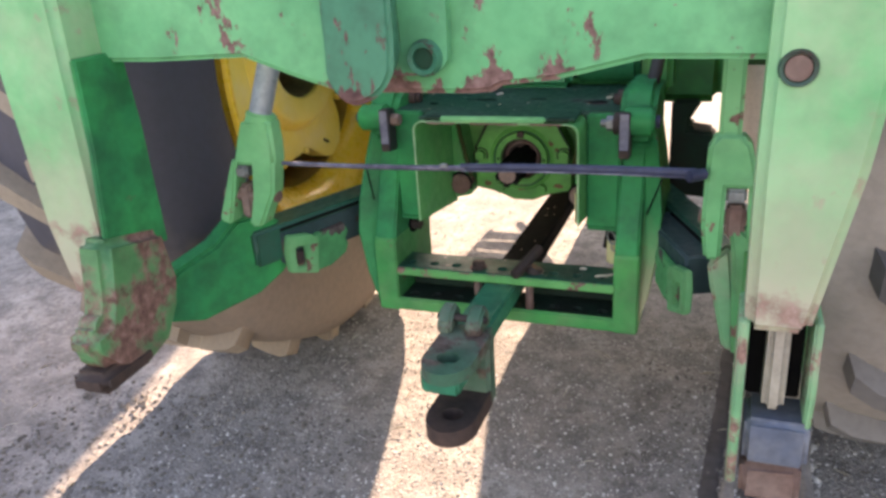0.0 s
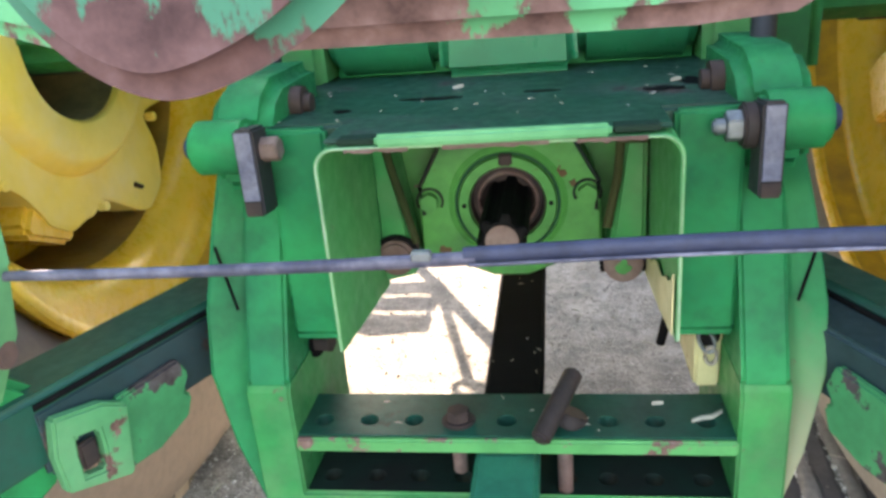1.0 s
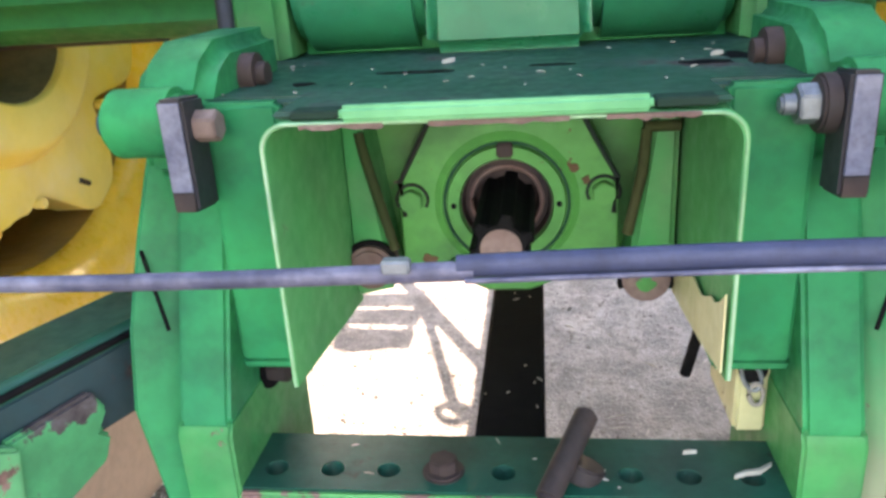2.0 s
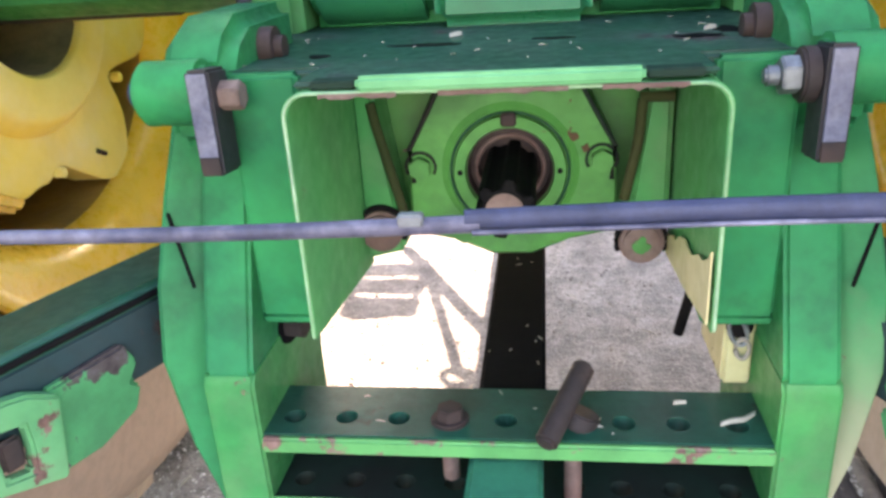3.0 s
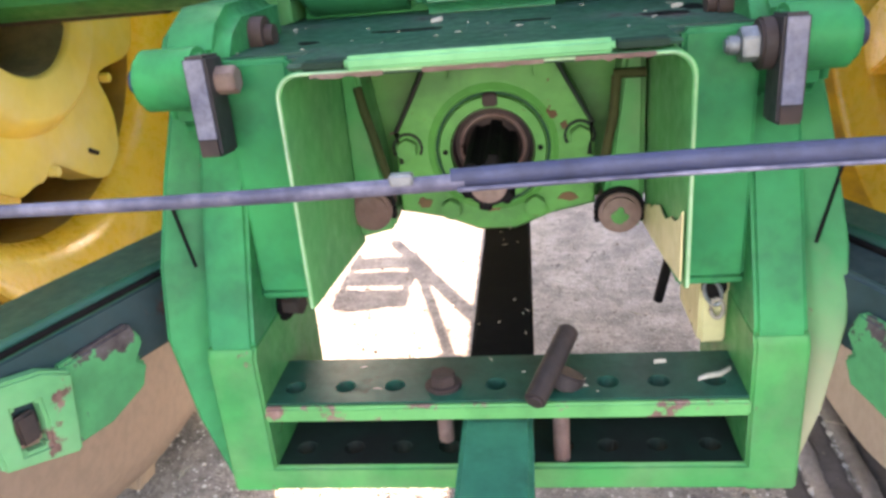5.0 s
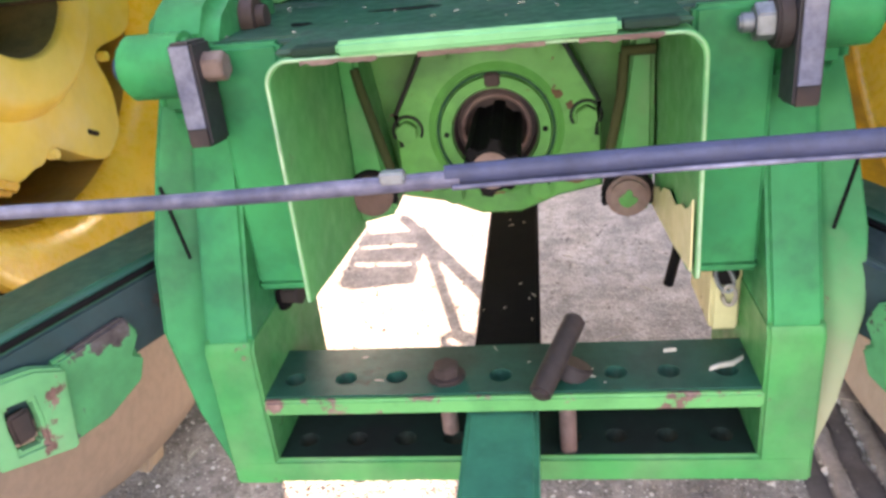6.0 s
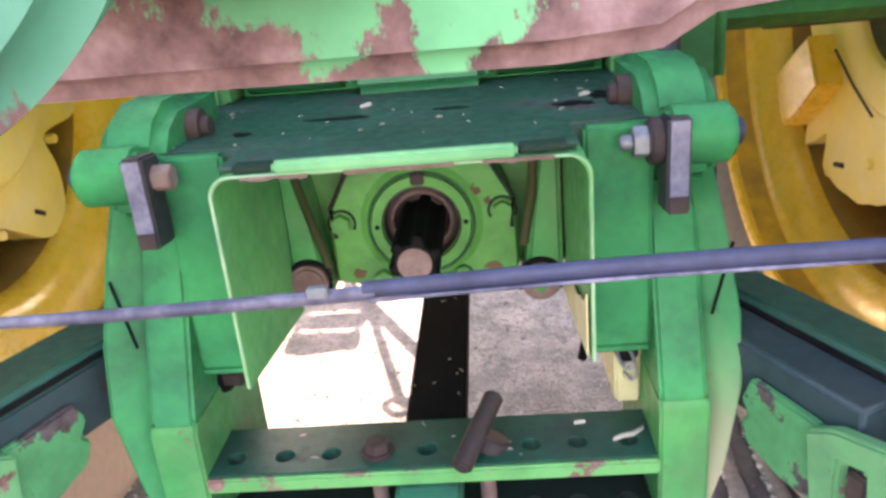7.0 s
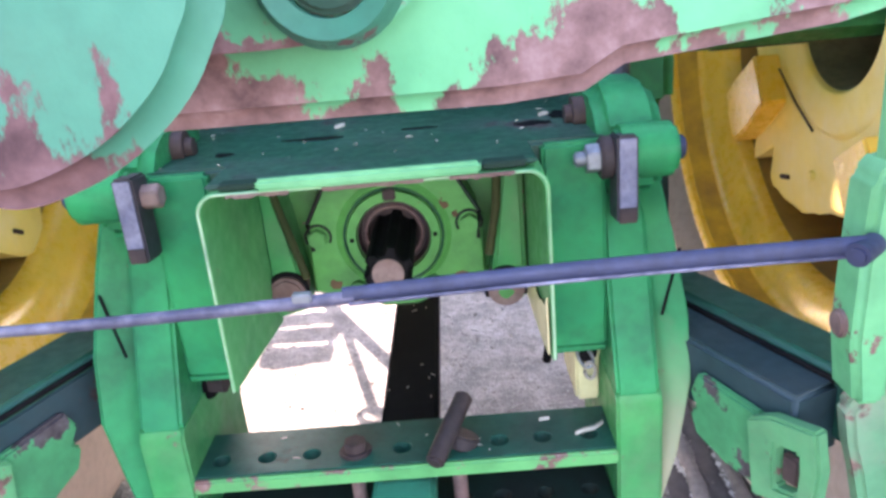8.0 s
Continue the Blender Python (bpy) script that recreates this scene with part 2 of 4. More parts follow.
    nt.links.new(mix(nt, ramp(nt, n2, [(0.35, grey(0.16)), (0.6, grey(0))]), c, (0.02, 0.02, 0.02)), b.inputs["Base Color"])
    b.inputs["Roughness"].default_value = 0.75
    bump(nt, b, n2, 0.14, 0.003)
    return m


RUBBER_TAN = rubber("dusty_tyre_rubber", (0.030, 0.035, 0.060), (0.27, 0.20, 0.148), 0.8)
LUG_TAN = rubber("dried_mud_on_rubber", (0.25, 0.20, 0.155), (0.27, 0.205, 0.155), 0.8)
RUBBER = rubber("grey_tyre_rubber", (0.255, 0.222, 0.200), (0.275, 0.240, 0.215), 0.8)
RUBBER_PALE = rubber("pale_dusty_tyre_rubber", (0.42, 0.40, 0.39), (0.46, 0.43, 0.41), 0.8)
LUG_GREY = rubber("dark_lug_rubber", (0.050, 0.047, 0.050), (0.20, 0.184, 0.178), 0.7)


def dirt_ground():
    m, nt, b = material("trodden_gravel_and_dust")
    co = coords(nt)
    big, mid, fine = noise_tex(nt, 1.1, 5, 0.6, co), noise_tex(nt, 9.0, 6, 0.65, co), noise_tex(nt, 110.0, 4, 0.7, co)
    v = node(nt, "ShaderNodeTexVoronoi", Scale=160.0)
    nt.links.new(co, v.inputs["Vector"])
    c = mix(nt, ramp(nt, big, [(0.35, grey(0)), (0.65, grey(1))]), (0.205, 0.186, 0.174), (0.340, 0.306, 0.278))
    c = mix(nt, ramp(nt, mid, [(0.36, grey(0.9)), (0.58, grey(0))]), c, (0.125, 0.112, 0.106))
    c = mix(nt, ramp(nt, noise_tex(nt, 42.0, 5, 0.75, co), [(0.36, grey(0.75)), (0.52, grey(0))]), c, (0.10, 0.088, 0.08))
    c = mix(nt, ramp(nt, fine, [(0.55, grey(0)), (0.72, grey(0.7))]), c, (0.50, 0.46, 0.42))
    nt.links.new(c, b.inputs["Base Color"])
    b.inputs["Roughness"].default_value = 0.95
    add = nt.nodes.new("ShaderNodeMath")
    nt.links.new(mid, add.inputs[0])
    nt.links.new(v.outputs["Distance"], add.inputs[1])
    bump(nt, b, add.outputs[0], 0.55, 0.007)
    return m


GROUND = dirt_ground()


# ---- mesh helpers ----
def part(name, bm, mat, parent=None, label="", smooth=50.0, even=True):
    me = bpy.data.meshes.new(name)
    bmesh.ops.recalc_face_normals(bm, faces=bm.faces)
    bm.to_mesh(me)
    bm.free()
    me.materials.append(mat)
    ob = new(name, me)
    for p in me.polygons:
        p.use_smooth = True
    me.set_sharp_from_angle(angle=radians(smooth))
    if even:
        wn_ = ob.modifiers.new("even_normals", "WEIGHTED_NORMAL")
        wn_.keep_sharp = True
    if parent:
        ob.parent = parent
    if label:
        tagged(ob, label)
    return ob


def thing(name, label, category, at=(0, 0, 0), group="", kind=""):
    ob = new(name)
    ob.empty_display_size = 0.05
    ob.location = at
    return tagged(ob, label, category, group, kind)


def soften(bm, width, segments=2, angle=30):
    edges = [e for e in bm.edges if len(e.link_faces) == 2 and e.calc_face_angle(0) > radians(angle)]
    if width > 0 and edges:
        bmesh.ops.bevel(bm, geom=edges, offset=width, segments=segments, affect="EDGES", clamp_overlap=True)


def join(bm, other):
    me = bpy.data.meshes.new("tmp")
    other.to_mesh(me)
    other.free()
    bm.from_mesh(me)
    bpy.data.meshes.remove(me)
    return bm


def box(x0, x1, y0, y1, z0, z1, r=0.004, seg=3):
    bm = bmesh.new()
    bmesh.ops.create_cube(bm, size=1.0)
    bmesh.ops.scale(bm, vec=(abs(x1 - x0), abs(y1 - y0), abs(z1 - z0)), verts=bm.verts)
    bmesh.ops.translate(bm, vec=((x0 + x1) / 2, (y0 + y1) / 2, (z0 + z1) / 2), verts=bm.verts)
    soften(bm, r, seg)
    return bm


def prism(points, axis, a0, a1, r=0.004, seg=3):
    """A flat outline (in the other two axes, in x-y-z order) drawn out along axis from a0 to a1."""
    bm = bmesh.new()
    def at(p, a):
        return {"x": (a, p[0], p[1]), "y": (p[0], a, p[1]), "z": (p[0], p[1], a)}[axis]
    lo = [bm.verts.new(at(p, a0)) for p in points]
    hi = [bm.verts.new(at(p, a1)) for p in points]
    bm.faces.new(lo)
    bm.faces.new(hi[::-1])
    for i in range(len(points)):
        j = (i + 1) % len(points)
        bm.faces.new((lo[i], hi[i], hi[j], lo[j]))
    bmesh.ops.recalc_face_normals(bm, faces=bm.faces)
    soften(bm, r, seg)
    return bm


def cyl(p0, p1, r0, r1=None, seg=24, bevel=0.002):
    p0, p1 = Vector(p0), Vector(p1)
    bm = bmesh.new()
    d = p1 - p0
    bmesh.ops.create_cone(bm, cap_ends=True, segments=seg, radius1=r0, radius2=r0 if r1 is None else r1, depth=d.length)
    soften(bm, bevel, 2, 50)
    bmesh.ops.transform(bm, matrix=Matrix.Translation((p0 + p1) / 2) @ d.to_track_quat("Z", "Y").to_matrix().to_4x4(), verts=bm.verts)
    return bm


def tube(points, radius, seg=12, ry=None, swell=None):
    """A rod or hose along points; ry flattens it, swell thickens it towards the two ends."""
    pts = [Vector(p) for p in points]
    bm = bmesh.new()
    rings = []
    for i, p in enumerate(pts):
        d = (pts[min(i + 1, len(pts) - 1)] - pts[max(i - 1, 0)]).normalized()
        side = d.cross(Vector((0, 0, 1)))
        side = side.normalized() if side.length > 0.05 else Vector((1, 0, 0))
        up = side.cross(d).normalized()
        k_ = 1.0 if swell is None else swell[0] + (swell[1] - swell[0]) * i / (len(pts) - 1)
        rings.append([bm.verts.new(p + (side * radius * math.cos(a) + up * (ry or radius) * math.sin(a)) * k_)
                      for a in (2 * math.pi * k / seg for k in range(seg))])
    for a, b in zip(rings, rings[1:]):
        for k in range(seg):
            bm.faces.new((a[k], a[(k + 1) % seg], b[(k + 1) % seg], b[k]))
    bm.faces.new(rings[0])
    bm.faces.new(rings[-1][::-1])
    return bm


def curve(points, steps=8):
    """Points on a smooth line through the given ones."""
    pts = [Vector(p) for p in points]
    out = []
    for i in range(len(pts) - 1):
        a, b, c, d = pts[max(i - 1, 0)], pts[i], pts[i + 1], pts[min(i + 2, len(pts) - 1)]
        for k in range(steps):
            t = k / steps
            out.append(0.5 * (2 * b + (c - a) * t + (2 * a - 5 * b + 4 * c - d) * t * t + (3 * b - a - 3 * c + d) * t ** 3))
    return out + [pts[-1]]


def lathe(profile, seg=64, centre=(0, 0, 0), closed=True):
    """Turns a profile of (x, radius) about the x axis."""
    bm = bmesh.new()
    rings = []
    for k in range(seg):
        a = 2 * math.pi * k / seg
        rings.append([bm.verts.new((centre[0] + x, centre[1] + r * math.cos(a), centre[2] + r * math.sin(a))) for x, r in profile])
    n = len(profile)
    for k in range(seg):
        a, b = rings[k], rings[(k + 1) % seg]
        for i in range(n if closed else n - 1):
            j = (i + 1) % n
            bm.faces.new((a[i], a[j], b[j], b[i]))
    return bm


def hexagon(p0, p1, r):
    return cyl(p0, p1, r, seg=6, bevel=0.0012)


def mirror(bm):
    bmesh.ops.scale(bm, vec=(-1, 1, 1), verts=bm.verts)
    bmesh.ops.reverse_faces(bm, faces=bm.faces)
    return bm


def sided(bm, side):
    return mirror(bm) if side < 0 else bm


def warp(bm, amount, scale, seed=0.0):
    """Slight unevenness, as of cast or beaten metal."""
    for v in bm.verts:
        n = noise.noise_vector(v.co * scale + Vector((seed, seed, seed)))
        v.co += n * amount
    return bm


def holed_strip(x0, x1, y0, y1, z0, z1, holes, r, seg=20):
    """A flat bar with a row of round holes right through it: one cell of the bar round each hole."""
    bm = bmesh.new()
    cuts = [x0] + [(a[0] + b[0]) / 2 for a, b in zip(holes, holes[1:])] + [x1]
    for (hx, hy), c0, c1 in zip(holes, cuts, cuts[1:]):
        rings = {}
        for z in (z0, z1):
            inner, outer = [], []
            for k in range(seg):
                a = 2 * math.pi * (k + 0.5) / seg
                dx, dy = math.cos(a), math.sin(a)
                inner.append(bm.verts.new((hx + r * dx, hy + r * dy, z)))
                f = min(((c1 - hx) / dx if dx > 0 else (c0 - hx) / dx) if abs(dx) > 1e-6 else 9,
                        ((y1 - hy) / dy if dy > 0 else (y0 - hy) / dy) if abs(dy) > 1e-6 else 9)
                outer.append(bm.verts.new((hx + f * dx, hy + f * dy, z)))
            rings[z] = inner, outer
            corners = [bm.verts.new((cx, cy, z)) for cx, cy in ((c1, y1), (c0, y1), (c0, y0), (c1, y0))]
            for k in range(seg):
                j = (k + 1) % seg
                bm.faces.new((inner[k], outer[k], outer[j], inner[j]))
                p, q = outer[k].co, outer[j].co
                if abs(p.x - q.x) > 1e-6 and abs(p.y - q.y) > 1e-6:
                    near = min(corners, key=lambda v: (v.co - (p + q) / 2).length)
                    bm.faces.new((outer[k], near, outer[j]))
        for k in range(seg):
            j = (k + 1) % seg
            bm.faces.new((rings[z0][0][k], rings[z0][0][j], rings[z1][0][j], rings[z1][0][k]))
    def wall(a, b):
        bm.faces.new([bm.verts.new(v) for v in ((a[0], a[1], z0), (b[0], b[1], z0), (b[0], b[1], z1), (a[0], a[1], z1))])
    wall((x0, y0), (x1, y0)), wall((x1, y0), (x1, y1)), wall((x1, y1), (x0, y1)), wall((x0, y1), (x0, y0))
    bmesh.ops.remove_doubles(bm, verts=bm.verts, dist=1e-5)
    return bm


def bored(outline, centre, r, y0, y1, seg=72):
    """A plate with the given outline in x and z and a round bore."""
    cx, cz = centre
    angles = sorted({round(2 * math.pi * k / seg, 5) for k in range(seg)} | {round(math.atan2(z - cz, x - cx) % (2 * math.pi), 5) for x, z in outline})
    bm = bmesh.new()
    rings = []
    for y, grow in ((y1, 1.0), (y0 + 0.004, 1.0), (y0, 0.965)):
        out = []
        for a in angles:
            dx, dz = math.cos(a), math.sin(a)
            best = 9.0
            for (ax, az), (bx, bz) in zip(outline, outline[1:] + outline[:1]):
                ex, ez = bx - ax, bz - az
                det = ex * dz - ez * dx
                if abs(det) > 1e-9:
                    f = (ex * (az - cz) - ez * (ax - cx)) / det
                    u = (dx * (az - cz) - dz * (ax - cx)) / det
                    if f > 0 and -1e-4 <= u <= 1.0001:
                        best = min(best, f)
            out.append(bm.verts.new((cx + best * grow * dx, y, cz + best * grow * dz)))
        rings.append(out)
    for y in (y0, y1):
        rings.append([bm.verts.new((cx + r * math.cos(a), y, cz + r * math.sin(a))) for a in angles])
    n = len(angles)
    for a, b in ((0, 1), (1, 2), (2, 3), (3, 4)):
        for k in range(n):
            bm.faces.new((rings[a][k], rings[a][(k + 1) % n], rings[b][(k + 1) % n], rings[b][k]))
    return bm


# ---- ground ----
def build_ground():
    bm = bmesh.new()
    n = 150
    def at(i):
        u = 2 * i / n - 1
        return 2.2 * u + math.copysign(abs(u) ** 5, u) * 400
    grid = [[None] * (n + 1) for _ in range(n + 1)]
    for i in range(n + 1):
        for j in range(n + 1):
            x, y = at(i), at(j) + 0.3
            v = Vector((x, y, 0))
            h = 0.010 * noise.noise(v * 2.5) + 0.006 * noise.noise(v * 11) if abs(x) < 12 and abs(y) < 12 else 0
            grid[i][j] = bm.verts.new((x, y, h - 0.008))
    for i in range(n):
        for j in range(n):
            bm.faces.new((grid[i][j], grid[i + 1][j], grid[i + 1][j + 1], grid[i][j + 1]))
    ob = part("ground", bm, GROUND, even=False)
    tagged(ob, "grey trodden dirt and gravel yard with dust", "ground", kind="structure")


build_ground()

# ---- the tractor ----
tractor = thing("tractor", "green farm tractor with yellow wheels, seen from its rear hitch", "tractor")
WHEEL_Y, WHEEL_Z, TYRE_R = 0.57, 0.865, 0.87

# transmission housing with the ledge, the cast back wall and the belly
part("transmission_housing", warp(box(-0.25, 0.25, 0.36, 1.6, 0.78, 1.35, 0.02), 0.002, 9), GREEN, tractor)
part("gear_case", warp(box(-0.20, 0.20, 0.238, 1.6, 0.588, 0.79, 0.012), 0.002, 9), WALL, tractor)
part("belly", box(-0.35, 0.16, 1.2, 3.6, 0.52, 1.3, 0.05), GREEN, tractor)
ledge = box(-0.255, 0.255, 0.060, 0.40, 0.776, 0.80, 0.004)
part("ledge", ledge, DARK, tractor, "ledge dulled by oil, dust and chaff")
for s in (-1, 1):
    part("round_cover", sided(cyl((0.086, 0.372, 0.874), (0.230, 0.372, 0.874), 0.073, seg=48, bevel=0.012), s), GLOSSY, tractor)
    part("cover_post", sided(box(0.234, 0.298, 0.30, 0.40, 0.79, 1.3, 0.012), s), WORN_WARM, tractor)
part("centre_cover", prism([(-0.085, 0.80), (0.088, 0.80), (0.084, 0.90), (-0.082, 0.90)], "y", 0.293, 0.38, 0.014, 3), GLOSSY, tractor)
part("cover_flange", box(-0.225, 0.225, 0.305, 0.40, 0.930, 0.948, 0.006), GREEN, tractor)
part("upper_cover", box(-0.225, 0.225, 0.345, 0.40, 0.94, 1.3, 0.01), GREEN, tractor)
part("square_boss", box(-0.013, 0.018, 0.278, 0.31, 0.872, 0.91, 0.004), WORN_WARM, tractor)

# upper body: hood and cab floor ahead of the wheels, out of sight but shading the hitch
body = box(-0.42, 0.20, 0.75, 4.2, 1.25, 1.9, 0.08)
join(body, box(-0.62, 0.62, 0.95, 2.0, 1.45, 2.9, 0.08))
part("cab_body", body, GREEN, tractor)

# unseen step added on the left side to cast the ground shadow: a plate and thin braces
step = new("step_shadow_caster")
step.parent = tractor
for y0, y1 in ((2.35, 2.44), (2.48, 2.55), (2.59, 2.66)):
    part("tread", box(-0.775, -0.575, y0, y1, 0.69, 0.71, 0.004), BLACK, step)
for x in (-0.765, -0.59):
    part("tread_side", box(x, x + 0.014, 2.34, 2.67, 0.675, 0.689, 0.003), BLACK, step)
part("brace", tube([(-0.663, 2.78, 0.70), (-0.345, 2.19, 0.70)], 0.021, 10), BLACK, step)
part("brace", tube([(-0.60, 2.64, 0.69), (-0.545, 2.49, 0.70), (-0.435, 2.08, 0.70), (-0.345, 2.05, 0.70)], 0.015, 10), BLACK, step)
part("hook_ring", tube([(-0.435 + 0.034 * math.cos(k * math.pi / 10), 2.06 + 0.034 * math.sin(k * math.pi / 10), 0.70) for k in range(21)], 0.009, 8), BLACK, step)

for s in (-1, 1):
    axle = prism([(0.42, 0.85), (0.47, 0.82), (0.66, 0.80), (0.74, 0.86), (0.74, 1.02), (0.66, 1.08), (0.47, 1.06), (0.42, 1.0)], "x", 0.25, 0.78, 0.02, 3)
    join(axle, box(0.25, 0.345 if s < 0 else 0.396, 0.38, 0.76, 0.78 if s < 0 else 0.752, 1.1, 0.02))
    part("axle_housing", sided(axle, s), HOUSING, tractor)

    # wheel
    inner, bulge, rim_r, shoulder = (0.625, 0.030, 0.507, 0.015) if s < 0 else (0.588, 0.045, 0.54, 0.0)
    wheel = new("wheel")
    wheel.parent = tractor
    c = (0, WHEEL_Y, WHEEL_Z)
    o = inner
    tyre_profile = [(o + 0.03, rim_r + 0.006), (o + 0.012, rim_r + 0.024), (o - bulge * 0.7, rim_r + 0.07), (o - bulge, rim_r + 0.16), (o - bulge + (0.015 if s < 0 else -0.004), rim_r + 0.25), (o + shoulder, TYRE_R - 0.06),
                    (o + 0.07, TYRE_R - 0.045), (o + 0.23, TYRE_R - 0.035), (o + 0.39, TYRE_R - 0.045), (o + 0.43, rim_r + 0.28), (o + 0.45, rim_r + 0.20),
                    (o + 0.454, rim_r + 0.09), (o + 0.445, rim_r + 0.03), (o + 0.43, rim_r + 0.016)]
    tyre = lathe(tyre_profile, 96, c)
    tyre_ob = part("tyre", sided(tyre, s), RUBBER_TAN if s < 0 else RUBBER, wheel, "dusty brown rubber tyre" if s < 0 else "grey rubber tyre with deep lugs", 50)
    for k in range(44):
        lug = bmesh.new()
        a0 = 2 * math.pi * k / 44
        rows = []
        for f, w, lift in ((0.0, 0.022, 0), (0.35, 0.024, 0), (0.75, 0.026, 0), (0.93, 0.029, -0.012), (1.0, 0.03, -0.07)):
            x = o + 0.235 + (-0.01 + f * 0.215) * (-1 if k % 2 else 1)
            a, top = a0 - f * 0.16, TYRE_R + lift
            rows.append([lug.verts.new((x, c[1] + r * math.cos(a + d / TYRE_R), c[2] + r * math.sin(a + d / TYRE_R)))
                         for d, r in ((-w * 1.25, top - 0.07), (-w, top), (w, top), (w * 1.25, top - 0.07))])
        for p, q in zip(rows, rows[1:]):
            for i in range(3):
                lug.faces.new((p[i], p[i + 1], q[i + 1], q[i]))
        lug.faces.new(rows[0][::-1]), lug.faces.new(rows[-1])
        part("lug", sided(lug, s), LUG_TAN if s < 0 else LUG_GREY, wheel, even=False)
    R = rim_r
    w_, e_ = (0.073, 0.088) if s < 0 else (0.052, 0.046)   # width and depth of the step down to the well
    barrel = lathe([(o + 0.005, R + 0.012), (o - 0.004, R + 0.008), (o - 0.006, R - 0.002), (o + 0.002, R - 0.012), (o + 0.016, R - 0.010), (o + 0.058, R - 0.008), (o + 0.070, R - 0.014),
                    (o + 0.077, R - 0.022), (o + 0.077 + 0.10 * w_, R - 0.022 - 0.25 * e_), (o + 0.077 + 0.27 * w_, R - 0.022 - 0.60 * e_), (o + 0.077 + 0.55 * w_, R - 0.022 - 0.88 * e_), (o + 0.077 + w_, R - 0.022 - e_), (o + 0.33, R - 0.024 - e_), (o + 0.40, R - 0.05), (o + 0.44, R + 0.0), (o + 0.44, R + 0.012), (o + 0.39, R - 0.035),
                    (o + 0.33, R - 0.014 - e_), (o + 0.165, R - 0.010 - e_), (o + 0.115, R - 0.028), (o + 0.090, R - 0.008), (o + 0.066, R + 0.004), (o + 0.02, R + 0.003)], 112, c)
    part("rim", sided(barrel, s), YELLOW, wheel, "", 50)
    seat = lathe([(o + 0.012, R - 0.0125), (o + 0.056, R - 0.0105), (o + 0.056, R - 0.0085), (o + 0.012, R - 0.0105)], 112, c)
    part("bead_seat", sided(seat, s), RIM_DIRT_SHADE, wheel, "bead seat with brown dirt and painted shade", 50)
    well = lathe([(o + 0.080 + w_, R - 0.0235 - e_), (o + 0.325, R - 0.0265 - e_), (o + 0.325, R - 0.0245 - e_), (o + 0.084 + w_, R - 0.0215 - e_)], 112, c)
    part("rim_well", sided(well, s), WELL_DIRT_SHADE, wheel, "rim well with brown dirt and painted shade", 50)
    disc = lathe([(o + 0.345, 0.08), (o + 0.32, R - 0.15), (o + 0.345, R - 0.075), (o + 0.37, R - 0.07), (o + 0.345, R - 0.15), (o + 0.37, 0.08)], 64, c)
    part("wheel_disc", sided(disc, s), YELLOW, wheel)
    hub = lathe([(o + 0.122, 0.139), (o + 0.113, 0.146), (o + 0.110, 0.205), (o + 0.118, 0.218), (o + 0.146, 0.240), (o + 0.21, 0.25), (o + 0.36, 0.21), (o + 0.36, 0.141)], 72, c)
    part("hub_ring", sided(warp(hub, 0.003, 6, s), s), HUB_PAINT, wheel, "pale dusty cast hub ring", 50)
    # seven lobes with a narrow gap and one broken away; five lobes with a torn corner on the other wheel
    def lobe(a):
        def near(deg, width):
            d = (a - radians(deg) + math.pi) % (2 * math.pi) - math.pi
            return math.exp(-(d / radians(width)) ** 2)
        rough_edge = 0.010 * noise.noise(Vector((7 * math.cos(a), 7 * math.sin(a), s)))
        if s < 0:
            return 0.360 + 0.048 * math.cos(7 * a + 0.95) + rough_edge - 0.085 * near(-112, 20) - 0.035 * near(-38, 6) + 0.05 * near(-22, 9)
        lobes = sum(near(-62 + 72 * k, 24) for k in range(5))
        return 0.330 + 0.078 * lobes + rough_edge + 0.080 * near(-45.5, 3.5) - 0.035 * near(-52, 2.5) + 0.025 * near(-58, 3.0)
    web = bored([(lobe(a) * math.cos(a), lobe(a) * math.sin(a)) for a in (2 * math.pi * k / 140 for k in range(140))], (0, 0), 0.20, o + (0.142 if s < 0 else 0.118), o + 0.205)
    for v in web.verts:
        v.co = Vector((v.co.y, v.co.x + c[1], v.co.z + c[2]))
    part("cast_web", sided(warp(web, 0.005, 9, s), s), HUB_PAINT, wheel, "lobed cast wheel centre, dusty yellow", 50)
    def on_wheel(x, r, deg):
        return Vector((x, c[1] + r * math.cos(radians(deg)), c[2] + r * math.sin(radians(deg))))
    if s < 0:
        part("web_slot", sided(tube([on_wheel(o + 0.139, 0.318, -68), on_wheel(o + 0.139, 0.338, -65)], 0.0045, 8), s), DARKRUST, wheel, "dark slot in the casting")
    else:
        part("web_slot", tube([on_wheel(o + 0.116, 0.352, -67), on_wheel(o + 0.116, 0.370, -63)], 0.0045, 8), DARKRUST, wheel, "dark slot in the casting")
        part("hub_seam", tube([(o + 0.1105, 0.768, 0.735), (o + 0.1085, 0.686, 0.687), (o + 0.1085, 0.612, 0.650)], 0.0022, 8), DARKRUST, wheel, "dark crack across the hub ring")
    sleeve = lathe([(o + 0.124, 0.1385), (o + 0.30, 0.12), (o + 0.30, 0.01), (o + 0.34, 0.01), (o + 0.34, 0.1405), (o + 0.124, 0.1405)], 48, c)
    part("bore_sleeve", sided(sleeve, s), BORE, wheel, "dark greasy bore of the hub", 50)
    lugs = 7 if s < 0 else 4
    for k in range(lugs):
        a = 2 * math.pi * k / lugs - radians(205 if s < 0 else 126)
